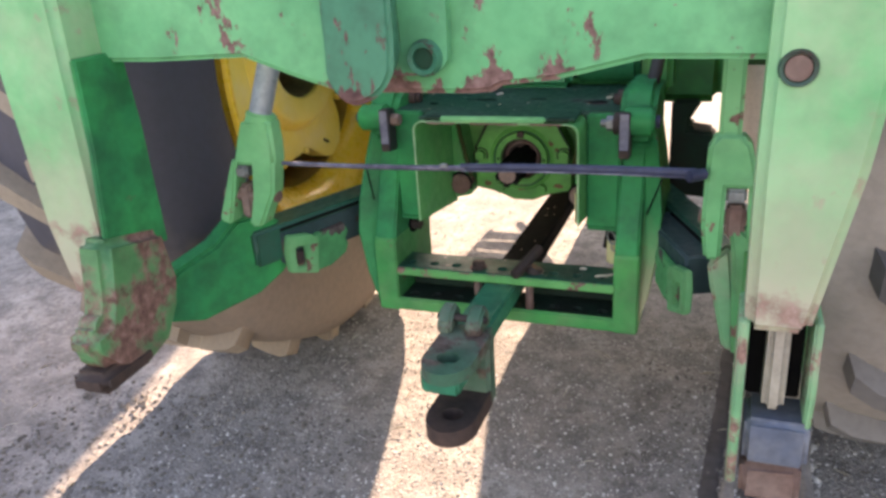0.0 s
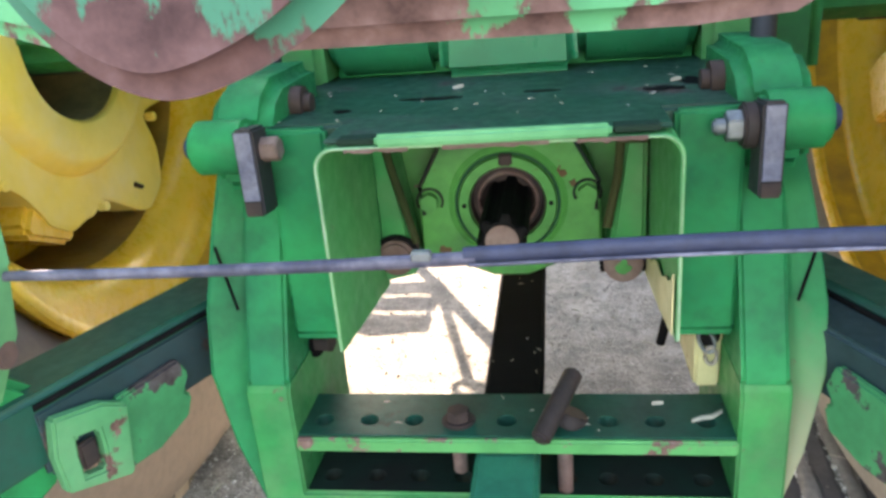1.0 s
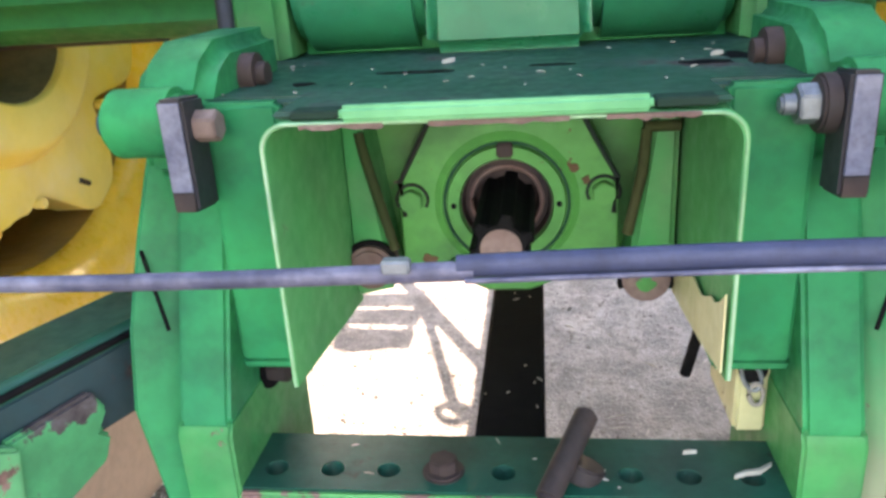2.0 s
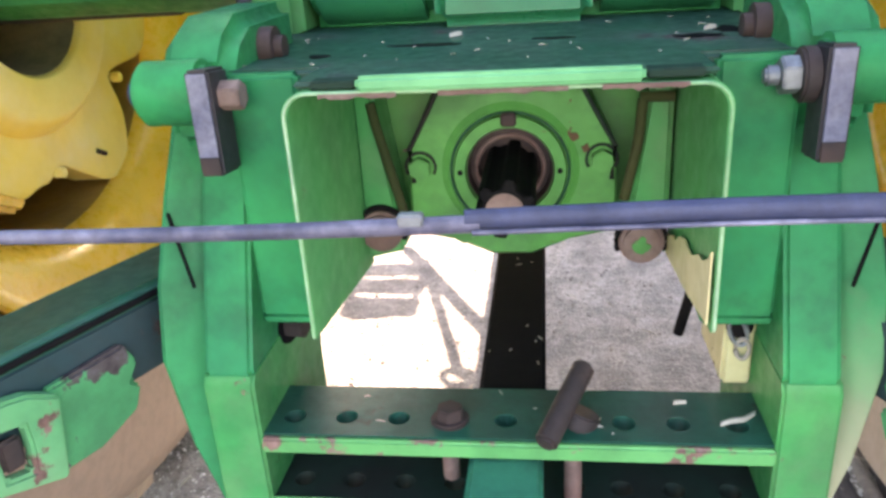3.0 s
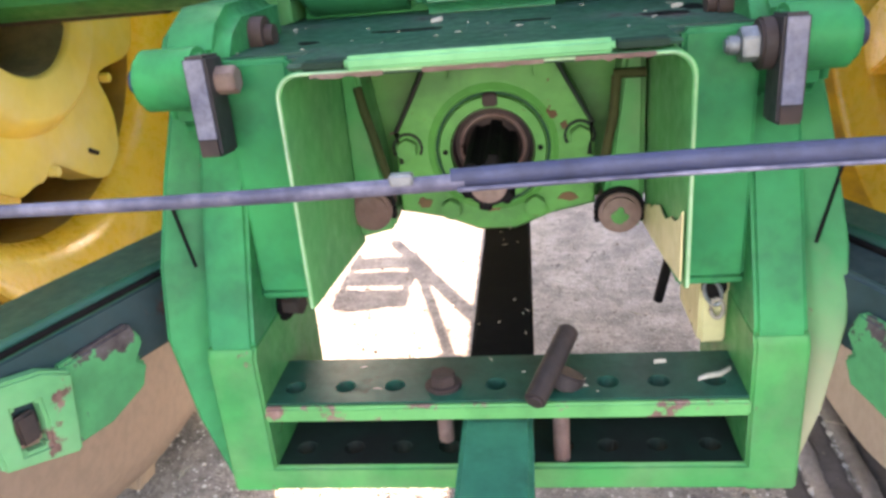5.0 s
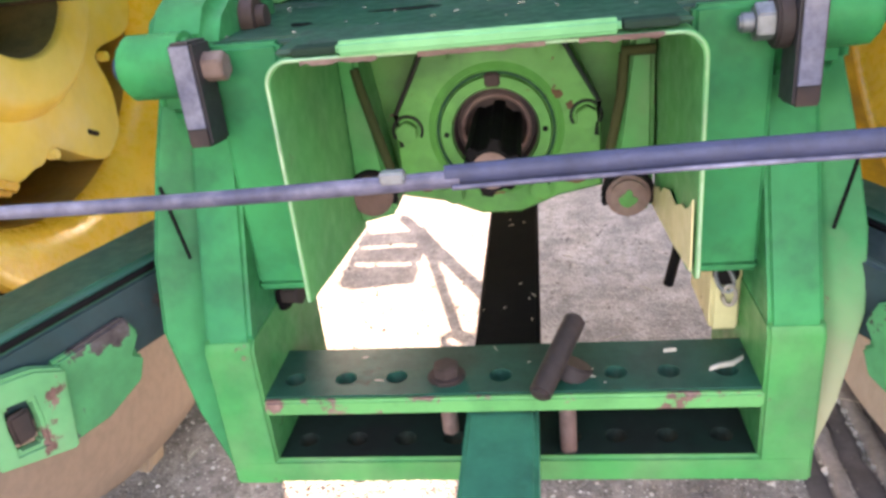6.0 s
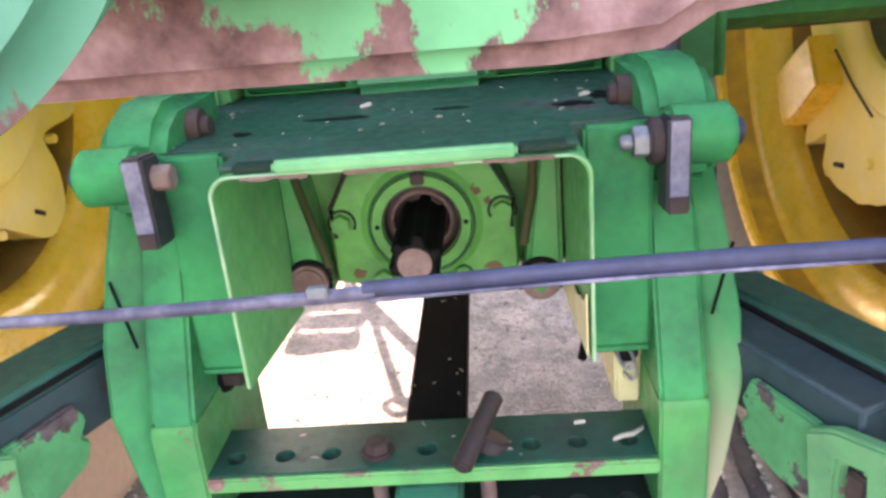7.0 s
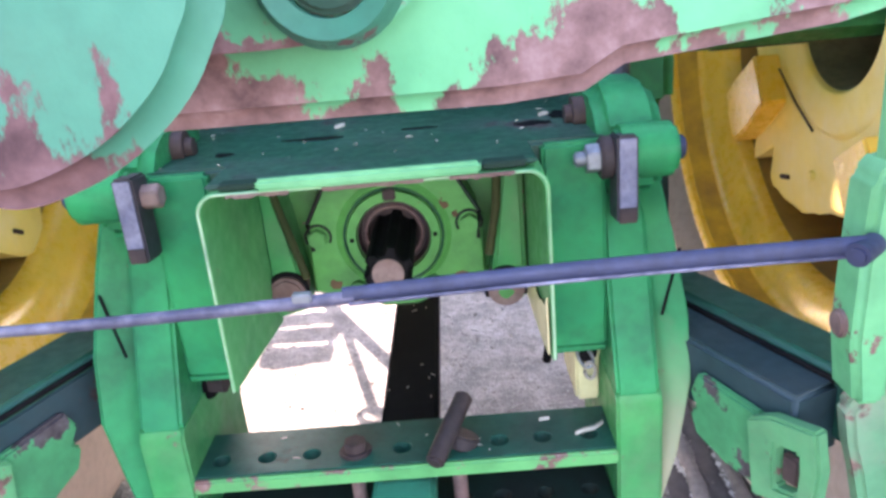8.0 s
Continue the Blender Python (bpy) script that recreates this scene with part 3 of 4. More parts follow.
        if s < 0:
            lug = prism([(-0.052, 0.265), (0.050, 0.262), (0.062, 0.33), (0.050, 0.345), (-0.055, 0.345), (-0.066, 0.33)], "x", o + 0.150, o + 0.235, 0.010, 2)
        else:
            lug = prism([(-0.048, 0.245), (0.050, 0.25), (0.056, 0.36), (0.050, 0.425), (-0.052, 0.420), (-0.056, 0.36)], "x", o + 0.072, o + 0.14, 0.004, 2)
        bmesh.ops.rotate(lug, cent=(0, 0, 0), matrix=Matrix.Rotation(a, 3, "X"), verts=lug.verts)
        bmesh.ops.translate(lug, vec=c, verts=lug.verts)
        part("clamp_lug", sided(warp(lug, 0.003 if s < 0 else 0.001, 13, k), s), YELLOW, wheel)
        b_ = a + math.pi / lugs
        by, bz = c[1] - math.sin(b_) * 0.30, c[2] + math.cos(b_) * 0.30
        part("lug_bolt", sided(hexagon((o + (0.132 if s < 0 else 0.110), by, bz), (o + 0.15, by, bz), 0.010), s), HUB_PAINT, wheel)
    part("axle_stub", sided(cyl((o + 0.30, c[1], c[2]), (0.50, c[1], c[2]), 0.06, seg=32), s), DARKRUST, wheel, "dark greasy axle end")

# front wheel beyond the gap between the axle and the rear tyre
front = new("front_wheel")
front.parent = tractor
FRONT_AT = (0.0, 2.80, 0.60)
front_tyre = lathe([(0.50, 0.36), (0.455, 0.42), (0.45, 0.50), (0.485, 0.57), (0.56, 0.60), (0.68, 0.60), (0.755, 0.57), (0.79, 0.50), (0.785, 0.42), (0.74, 0.36)], 72, FRONT_AT)
part("tyre", front_tyre, RUBBER_PALE, front, "dusty pale grey front tyre")
part("rim", lathe([(0.505, 0.37), (0.50, 0.34), (0.60, 0.30), (0.62, 0.06), (0.66, 0.06), (0.66, 0.30), (0.735, 0.34), (0.735, 0.37)], 56, FRONT_AT), YELLOW, front)

# ---- drawbar support frame ----
frame_ob = new("drawbar_support")
frame_ob.parent = tractor
for s in (-1, 1):
    rib = prism([(0.002, 0.530), (0.003, 0.545), (0.055, 0.68), (0.081, 0.745), (0.20, 0.745), (0.20, 0.530)], "x", 0.2285, 0.2735, 0.004, 3)
    part("front_rib", sided(rib, s), GREEN, frame_ob)
    foot = prism([(-0.005, 0.374), (-0.003, 0.528), (0.003, 0.540), (0.201, 0.540), (0.201, 0.374)], "x", 0.2275, 0.2755, 0.003, 3)
    part("rib_foot", sided(foot, s), WORN_WARM, frame_ob)
    k = 1.0 if s < 0 else 0.965
    side = prism([(0.268, 0.376), (0.281 * k, 0.376), (0.304 * k, 0.455), (0.318 * k, 0.545), (0.321 * k, 0.61), (0.312 * k, 0.69), (0.300 * k, 0.76), (0.268, 0.76)], "y", 0.006, 0.22, 0.006, 3)
    for v in side.verts:
        if v.co.y < 0.1:
            v.co.y += max(0.0, v.co.z - 0.54) * 0.36
    part("side_plate", sided(side, s), GREEN if s < 0 else SIDE_PAINT, frame_ob)
    groove = tube([(0.306, 0.0548, 0.676), (0.282, 0.0318, 0.612)], 0.0018, 6)
    part("seam", sided(groove, s), BLACK, frame_ob, "dark open seam between plates")
    head = prism([(0.055, 0.735), (0.24, 0.735), (0.24, 0.842), (0.11, 0.842), (0.075, 0.828), (0.05, 0.80)], "x", 0.224, 0.290, 0.012, 3)
    part("head", sided(head, s), GREEN, frame_ob)
    if s > 0:
        part("inner_web", prism([(0.09, 0.48), (0.19, 0.48), (0.19, 0.60), (0.09, 0.57)], "x", 0.2, 0.229, 0.004), SUNLIT_PAINT, frame_ob, "web painted pale yellow as sunlight")
    boss = cyl((0.234, 0.032, 0.789), (0.292, 0.032, 0.789), 0.0265, seg=28, bevel=0.005)
    part("boss", sided(boss, s), GREEN, frame_ob)
    part("pin_end", sided(cyl((0.290, 0.032, 0.789), (0.301, 0.032, 0.789), 0.012), s), STEEL, frame_ob)
    bx = 0.221 if s < 0 else 0.231
    bar = prism([(0.002, 0.726), (0.040, 0.722), (0.040, 0.808), (0.002, 0.811)], "x", bx, bx + 0.020, 0.0025, 2)
    bar_ob = part("stop_bar", sided(bar, s), BLACKBAR, frame_ob, "flat steel stop bar, its sides painted dark as shade")
    part("lit_face", sided(prism([(0.0005, 0.742), (0.003, 0.742), (0.003, 0.808), (0.0005, 0.808)], "x", bx + 0.002, bx + 0.018, 0.0006, 1), s), BAR_FACE_LIT, bar_ob, "front face painted lighter as light on bluish steel")
    part("bar_foot", sided(prism([(0.0008, 0.7265), (0.003, 0.7265), (0.003, 0.741), (0.0008, 0.741)], "x", bx + 0.002, bx + 0.018, 0.0006, 1), s), DARKRUST, bar_ob, "dark rusty lower end")
    if s < 0:
        part("bolt_head", sided(hexagon((0.204, 0.024, 0.787), (0.223, 0.024, 0.787), 0.0125), s), RUST, frame_ob)
    else:
        part("washer", cyl((0.219, 0.028, 0.786), (0.232, 0.028, 0.786), 0.0205, seg=24), DARKRUST, frame_ob)
        part("nut", hexagon((0.206, 0.028, 0.786), (0.220, 0.028, 0.786), 0.0145), BRIGHT, frame_ob)
        part("stud_end", cyl((0.195, 0.028, 0.786), (0.207, 0.028, 0.786), 0.0075, seg=16), BRIGHT, frame_ob)
    part("cap_bolt", sided(cyl((0.203, 0.14, 0.808), (0.235, 0.14, 0.808), 0.019, seg=20, bevel=0.008), s), DARKRUST, frame_ob)
    panel = box(0.166, 0.229, 0.046, 0.064, 0.574, 0.7985, 0.004)
    join(panel, box(0.168, 0.229, 0.046, 0.20, 0.568, 0.578, 0.003))
    part("front_panel", sided(panel, s), GREEN, frame_ob)
HOLES = [-0.205, -0.154, -0.104, -0.055, -0.003, 0.060, 0.104, 0.152, 0.203]
part("hole_plate", holed_strip(-0.2285, 0.2285, 0.002, 0.083, 0.458, 0.476, [(x, 0.030) for x in HOLES], 0.0105), PLATE_PAINT, frame_ob, "dark oily plate with a row of holes")
part("upper_bar", box(-0.229, 0.229, -0.005, 0.003, 0.458, 0.4745, 0.0025), EDGE, frame_ob, "front edge with paint worn to rust")
part("lower_plate", holed_strip(-0.2285, 0.2285, 0.002, 0.083, 0.382, 0.402, [(x, 0.030) for x in HOLES], 0.0105), OIL_AND_SHADE, frame_ob)
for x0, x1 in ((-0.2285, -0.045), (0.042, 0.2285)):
    part("slot_back", box(x0, x1, 0.083, 0.093, 0.382, 0.47, 0.002), OIL_AND_SHADE, frame_ob)
part("lower_bar", box(-0.2735, 0.2735, -0.005, 0.003, 0.375, 0.405, 0.004), WORN_WARM, frame_ob)
part("plate_bolt", hexagon((-0.055, 0.03, 0.476), (-0.055, 0.03, 0.490), 0.0130), DARKRUST, frame_ob)
part("plate_washer", cyl((-0.055, 0.03, 0.474), (-0.055, 0.03, 0.479), 0.0185), DARKRUST, frame_ob)
part("locating_bolt", cyl((-0.055, 0.02, 0.418), (-0.055, 0.02, 0.46), 0.008), RUST, frame_ob)

stay = prism([(0.292, 0.54), (0.388, 0.535), (0.392, 0.625), (0.386, 0.688), (0.330, 0.693), (0.331, 0.715), (0.358, 0.758), (0.292, 0.758)], "y", 0.385, 0.47, 0.008, 2)
part("stay_bracket", warp(stay, 0.004, 14), OIL_AND_SHADE, frame_ob, "dark oily bracket behind the plate")

part("web_hole", cyl((0.2125, 0.0895, 0.545), (0.2125, 0.0870, 0.545), 0.0125, seg=24, bevel=0.0006), BLACK, frame_ob, "dark pin hole in the web")
def link_ring(x, z, rx, rz, lean):
    pts = []
    for k in range(21):
        u, v = rx * math.cos(k * math.pi / 10), rz * math.sin(k * math.pi / 10)
        pts.append((x + u * math.cos(lean) - v * math.sin(lean), 0.0840, z + u * math.sin(lean) + v * math.cos(lean)))
    return tube(pts, 0.0022, 8)


part("pin_ring", link_ring(0.2105, 0.541, 0.0075, 0.0145, 0.35), BRIGHT, frame_ob, "grey wire pin ring")
part("pin_ring", link_ring(0.2155, 0.523, 0.0060, 0.0105, 0.1), LATCH, frame_ob, "dusty second ring hanging below")
part("bolt_pocket_shade", cyl((-0.229, 0.098, 0.540), (-0.222, 0.096, 0.540), 0.020, seg=20, bevel=0.001), BLACK, frame_ob)
part("web_bolt", hexagon((-0.224, 0.096, 0.540), (-0.205, 0.092, 0.540), 0.013), DARKRUST, frame_ob)
part("web_bolt", cyl((0.232, 0.10, 0.56), (0.196, 0.10, 0.56), 0.012, seg=16), DARKRUST, frame_ob)
part("strap_end", tube([(0.196, 0.19, 0.60), (0.190, 0.20, 0.53), (0.180, 0.21, 0.47)], 0.006, 8), BLACK, frame_ob, "black strap hanging down")

# ---- power take-off ----
pto = new("power_take_off")
pto.parent = tractor
PTO_Z = 0.667
FLANGE = [(-0.108, 0.598), (-0.06, 0.588), (-0.022, 0.572), (0.02, 0.572), (0.06, 0.588), (0.108, 0.598), (0.108, 0.665), (0.102, 0.70), (0.064, 0.775), (-0.064, 0.775), (-0.102, 0.70), (-0.108, 0.665)]
part("flange", bored(FLANGE, (-0.001, PTO_Z), 0.0445, 0.198, 0.24), CHIPPED, pto)
ring = lathe([(0, 0.044), (-0.006, 0.046), (-0.006, 0.057), (-0.001, 0.0585), (0.004, 0.0585), (0.004, 0.044)], 56)
join(ring, lathe([(0.004, 0.0625), (-0.0015, 0.0625), (-0.0025, 0.064), (0.002, 0.071), (0.004, 0.071)], 56))
bmesh.ops.rotate(ring, cent=(0, 0, 0), matrix=Matrix.Rotation(radians(90), 3, "Z"), verts=ring.verts)
bmesh.ops.translate(ring, vec=(-0.001, 0.196, 0.667), verts=ring.verts)
part("ring", ring, CHIPPED, pto, "", 40)
for radius, depth in ((0.0605, 0.1957),):
    part("ring_groove", tube([(-0.001 + radius * math.cos(k * math.pi / 24), depth, 0.667 + radius * math.sin(k * math.pi / 24)) for k in range(49)], 0.0012, 6), DARK, pto, "dark dirt-filled groove")
for x in (-0.052, 0.050):
    part("grease_hole", cyl((x, 0.192, 0.667), (x, 0.1885, 0.667), 0.0028, seg=12, bevel=0), BLACK, pto)
part("key_slot", box(-0.009, 0.007, 0.1865, 0.196, 0.714, 0.728, 0.002), DARKRUST, pto)
bore = lathe([(0.0, 0.0445), (0.0, 0.043), (0.012, 0.041), (0.012, 0.034), (0.028, 0.033), (0.028, 0.001), (0.034, 0.001), (0.034, 0.0445)], 48)
bmesh.ops.rotate(bore, cent=(0, 0, 0), matrix=Matrix.Rotation(radians(90), 3, "Z"), verts=bore.verts)
bmesh.ops.translate(bore, vec=(-0.001, 0.196, PTO_Z), verts=bore.verts)
part("bore", bore, DARKRUST, pto, "rusty dark seal bore", 40)
part("seal_ring", tube([(-0.001 + 0.0345 * math.cos(k * math.pi / 20), 0.206, PTO_Z + 0.0345 * math.sin(k * math.pi / 20)) for k in range(41)], 0.0024, 8), RUST, pto, "thin brown seal ring")
shaft = bmesh.new()
segs = 48
for y in (0.228, 0.085, 0.079):
    for k in range(segs):
        a = 2 * math.pi * k / segs
        r = 0.0255 + 0.0025 * (1 if math.sin(6 * a) > 0 else -1) if y > 0.08 else 0.0205
        shaft.verts.new((-0.001 + r * math.cos(a), y, 0.664 + r * math.sin(a)))
shaft.verts.ensure_lookup_table()
for a in range(2):
    for k in range(segs):
        shaft.faces.new([shaft.verts[i] for i in (a * segs + k, a * segs + (k + 1) % segs, (a + 1) * segs + (k + 1) % segs, (a + 1) * segs + k)])
shaft.faces.new([shaft.verts[2 * segs + k] for k in range(segs)])
part("splined_shaft", shaft, BLACK, pto, "black greasy splined shaft")
part("shaft_end", cyl((-0.001, 0.082, 0.664), (-0.001, 0.0775, 0.664), 0.0195), RUST, pto, "bare rusty shaft end")
for x, z in ((-0.094, 0.672), (0.092, 0.676), (-0.051, 0.601), (0.042, 0.601), (-0.054, 0.752), (0.056, 0.75)):
    part("flange_bolt", hexagon((x, 0.2, z), (x, 0.186, z), 0.012), CHIPPED, pto)
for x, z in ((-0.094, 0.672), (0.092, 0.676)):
    part("bolt_groove_shadow", tube([(x + 0.0155 * math.cos(k * math.pi / 12), 0.1975, z + 0.0155 * math.sin(k * math.pi / 12)) for k in range(-2, 15)], 0.0018, 6), OIL_AND_SHADE, pto, "dark shadow painted into a groove round the bolt")
for s in (-1, 1):
    part("casting_seam", sided(tube([(0.062, 0.1975, 0.770), (0.084, 0.1975, 0.728), (0.105, 0.1975, 0.690), (0.102, 0.1975, 0.655)], 0.0026, 8), s), OIL_AND_SHADE, pto, "dark oily seam of the casting")
for x, z in ((-0.136, 0.611), (0.131, 0.596)):
    part("large_bolt", cyl((x, 0.21, z), (x, 0.165, z), 0.0225, seg=28, bevel=0.004), RUST, pto)
for s in (-1, 1):
    rib = prism([(0.112, 0.585), (0.157, 0.575), (0.157, 0.782), (0.138, 0.782)], "y", 0.178, 0.24, 0.005)
    part("side_rib", sided(rib, s), WORN_WARM, pto)
def crust(x, y, z, rx, rz, seed):
    """A thin cake of dirt with an uneven outline on the casting."""
    n = 18
    edge = []
    for k in range(n):
        a = 2 * math.pi * k / n
        r = 1.0 + 0.55 * noise.noise(Vector((1.6 * math.cos(a) + seed, 1.6 * math.sin(a), seed * 1.7)))
        edge.append((x + rx * r * math.cos(a), z + rz * r * math.sin(a)))
    return prism(edge, "y", y, y - 0.0016, 0.0005, 1)


for k, (x, z, rx, rz) in enumerate(((-0.083, 0.738, 0.016, 0.014), (0.001, 0.752, 0.013, 0.011), (0.086, 0.736, 0.012, 0.008), (0.060, 0.700, 0.009, 0.0045), (0.076, 0.688, 0.004, 0.004),
                                    (0.078, 0.608, 0.010, 0.0055), (-0.080, 0.608, 0.008, 0.0055), (-0.003, 0.605, 0.010, 0.010), (0.090, 0.655, 0.005, 0.010))):
    on_flange = abs(x) < 0.0825 and z < 0.75
    part("dirt_cake", crust(x, 0.1982 if on_flange else 0.2405, z, rx, rz, k * 3.1), CAKED, pto, "brown dirt caked on the casting")
for pts in ([(-0.137, 0.1775, 0.745), (-0.133, 0.1770, 0.722), (-0.111, 0.1770, 0.628)], [(0.128, 0.1775, 0.740), (0.125, 0.1770, 0.700), (0.113, 0.1770, 0.640)], [(0.125, 0.1772, 0.742), (0.157, 0.1772, 0.742)]):
    part("rib_dirt_shadow", tube(pts, 0.0052, 8), SEAM_DIRT_SHADOW, pto, "brown dirt and painted shadow along the rib")
for x, z in ((-0.136, 0.611), (0.131, 0.596)):
    part("bolt_shadow_crescent", tube([(x + 0.0245 * math.cos(k * math.pi / 14), 0.176, z + 0.0245 * math.sin(k * math.pi / 14)) for k in range(-2, 17)], 0.0034, 8), BLACK, pto, "dark crescent painted as shadow over the large bolt")
part("paint_fleck", crust(0.131, 0.1648, 0.594, 0.008, 0.008, 5.0), WALL, pto, "fleck of green paint left on the bolt")

# ---- shield over the shaft ----
shield = bmesh.new()
outline = [(-0.158, 0.594)]
for k in range(9):
    a = math.pi - k * math.pi / 16
    outline.append((-0.139 + 0.019 * math.cos(a), 0.777 + 0.019 * math.sin(a)))
for k in range(9):
    a = math.pi / 2 - k * math.pi / 16
    outline.append((0.146 + 0.019 * math.cos(a), 0.775 + 0.019 * math.sin(a)))
outline.append((0.165, 0.602))
def shell(y, drop, inset=0.0):
    out = []
    for i, (x, z) in enumerate(outline):
        if i in (0, len(outline) - 1):
            z -= drop
        out.append(shield.verts.new((x * (1 - inset), y, z - inset * 0.1)))
    return out
f_out, b_out = shell(-0.024, 0), shell(0.2, 0.028)
f_in, b_in = shell(-0.024, 0, 0.024), shell(0.2, 0.028, 0.024)
for a, b in ((f_out, b_out), (b_in, f_in), (f_in, f_out)):
    for i in range(len(outline) - 1):
        shield.faces.new((a[i], a[i + 1], b[i + 1], b[i]))
for i in (0, -1):
    shield.faces.new((f_out[i], b_out[i], b_in[i], f_in[i]))
edge_line = [Vector((x * 0.988, -0.0245, z - 0.0012)) for x, z in outline]
shield_ob = part("shaft_shield", shield, SHIELD_PAINT, tractor, "bent sheet shield open below", 30)
rag = random.Random(4)
strip = [(-0.0232, 0.606), (-0.0232, 0.667)] + [(-0.0232 + 0.213 * k / 14, 0.665 - 0.062 * (k / 14) ** 0.8 + rag.uniform(-0.006, 0.006)) for k in range(1, 14)] + [(0.19, 0.600), (0.19, 0.578), (0.10, 0.588), (0.05, 0.594)]
part("sunlit_strip", prism(strip, "x", 0.1570, 0.1582, 0.0, 1), SUNLIT_PAINT, shield_ob, "pale strip painted as sunlight on the wall")
part("shield_edge", tube(edge_line, 0.0014, 8), EDGE_HIGHLIGHT, shield_ob, "front edge with a painted highlight")
for x0, x1, seed in ((-0.128, -0.070, 1), (-0.040, 0.052, 2), (0.075, 0.134, 3)):
    edge = [(x0 + (x1 - x0) * k / 12, 0.7908 + 0.0035 * noise.noise(Vector((k * 0.7, seed * 5, 0)))) for k in range(13)]
    part("rust_strip", prism([(x1, 0.7945), (x0, 0.7945)] + edge, "y", -0.0262, -0.0235, 0.0004, 1), RUST, shield_ob, "rust along the top edge")
part("shield_top", box(-0.150, 0.156, -0.014, 0.062, 0.7965, 0.8012, 0.002), DARK, shield_ob, "top of the shield under oil and dust")
part("shield_lip", box(-0.099, 0.104, -0.030, -0.018, 0.7955, 0.8065, 0.003), FADED, shield_ob, "pale folded lip")
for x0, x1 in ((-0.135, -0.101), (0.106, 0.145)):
    part("lip_gap_shade", box(x0, x1, -0.0205, -0.002, 0.7965, 0.8025, 0.001), OIL_AND_SHADE, shield_ob)

# hoses at the back wall
for pts in ([(-0.292, 0.27, 1.3), (-0.288, 0.27, 1.0), (-0.282, 0.26, 0.88), (-0.268, 0.22, 0.80)], [(0.268, 0.25, 1.3), (0.262, 0.25, 1.0), (0.278, 0.22, 0.90), (0.268, 0.17, 0.82)]):
    part("hose", tube(curve(pts), 0.0085 if pts[0][0] < 0 else 0.013), HOSE, tractor)

# ---- drawbar ----
drawbar = thing("drawbar", "green swinging drawbar with a clevis, black with oil and painted shade underneath the tractor", "drawbar")
part("bar", box(-0.036, 0.031, -0.36, 0.10, 0.412, 0.455, 0.005), BAR_PAINT, drawbar)
part("front_bar", box(-0.036, 0.034, 0.10, 1.7, 0.412, 0.455, 0.004), BLACK, drawbar, "front length of the bar, black with oil and painted shade")
for z0, z1, mat in ((0.452, 0.474, CLEVIS), (0.335, 0.365, DARKRUST)):
    plate = bmesh.new()
    out, inn = [], []
    seg = 40
    for z in (z0, z1):
        o_, i_ = [], []
        for k in range(seg):
            a = 2 * math.pi * k / seg
            dx, dy = math.cos(a), math.sin(a)
            f = 0.044 if dy < 0 else min(0.044 / max(abs(dx), 1e-4), 0.12 / max(dy, 1e-4))
            o_.append(plate.verts.new((0.010 + f * dx, -0.340 + f * dy * (1.25 if dy < 0 else 1.0), z)))
            i_.append(plate.verts.new((0.010 + 0.019 * dx, -0.340 + 0.019 * dy, z)))
        out.append(o_), inn.append(i_)
    for k in range(seg):
        j = (k + 1) % seg
        plate.faces.new((out[0][k], out[0][j], inn[0][j], inn[0][k]))
        plate.faces.new((out[1][k], inn[1][k], inn[1][j], out[1][j]))
        plate.faces.new((out[0][k], out[1][k], out[1][j], out[0][j]))
        plate.faces.new((inn[0][k], inn[0][j], inn[1][j], inn[1][k]))
    part("clevis_plate", plate, mat, drawbar)
part("clevis_web", box(-0.034, 0.054, -0.262, -0.222, 0.335, 0.472, 0.006), CLEVIS, drawbar)
for x0, x1 in ((-0.040, -0.014), (0.012, 0.040)):
    part("upright_lug", warp(prism([(-0.262, 0.47), (-0.205, 0.47), (-0.200, 0.495), (-0.218, 0.516), (-0.240, 0.512), (-0.262, 0.492)], "x", x0, x1, 0.005), 0.0015, 30), CLEVIS, drawbar)
part("lug_bolt", cyl((-0.046, -0.235, 0.494), (0.046, -0.235, 0.494), 0.007, seg=14), DARKRUST, drawbar)
pin = thing("drawbar_pin", "dark rusty drawbar pin leaning in its hole plate", "pin")
part("pin_shank", cyl((0.060, 0.030, 0.472), (0.066, 0.034, 0.486), 0.02), DARKRUST, pin)
part("pin_handle", cyl((0.033, -0.016, 0.484), (0.070, 0.060, 0.518), 0.0105, seg=18, bevel=0.003), DARKRUST, pin)
part("pin_tail", cyl((0.058, 0.01, 0.375), (0.058, 0.012, 0.46), 0.008), RUST, pin)

# ---- lower links, lift rods, tie rod ----
def oriented(bm, origin, direction):
    """Lays a mesh whose length runs along -y at origin, along direction in plan."""
    d = Vector(direction).normalized()
    side = d.cross(Vector((0, 0, 1))).normalized()
    up = side.cross(d)
    m = Matrix((( -side.x, -d.x, up.x, origin[0]), (-side.y, -d.y, up.y, origin[1]), (-side.z, -d.z, up.z, origin[2]), (0, 0, 0, 1)))
    bmesh.ops.transform(bm, matrix=m, verts=bm.verts)
    return bm


def ringed(outer, inner, x0, x1):
    """A block across x with the given outline in y and z and an opening of as many corners."""
    bm = bmesh.new()
    n = len(outer)
    o0, o1, i0, i1 = [[bm.verts.new((x, *p)) for p in line] for line, x in ((outer, x0), (outer, x1), (inner, x0), (inner, x1))]
    for k in range(n):
        j = (k + 1) % n
        for a, b in ((o0, i0), (i0, i1), (i1, o1), (o1, o0)):
            bm.faces.new((a[k], a[j], b[j], b[k]))
    bmesh.ops.recalc_face_normals(bm, faces=bm.faces)
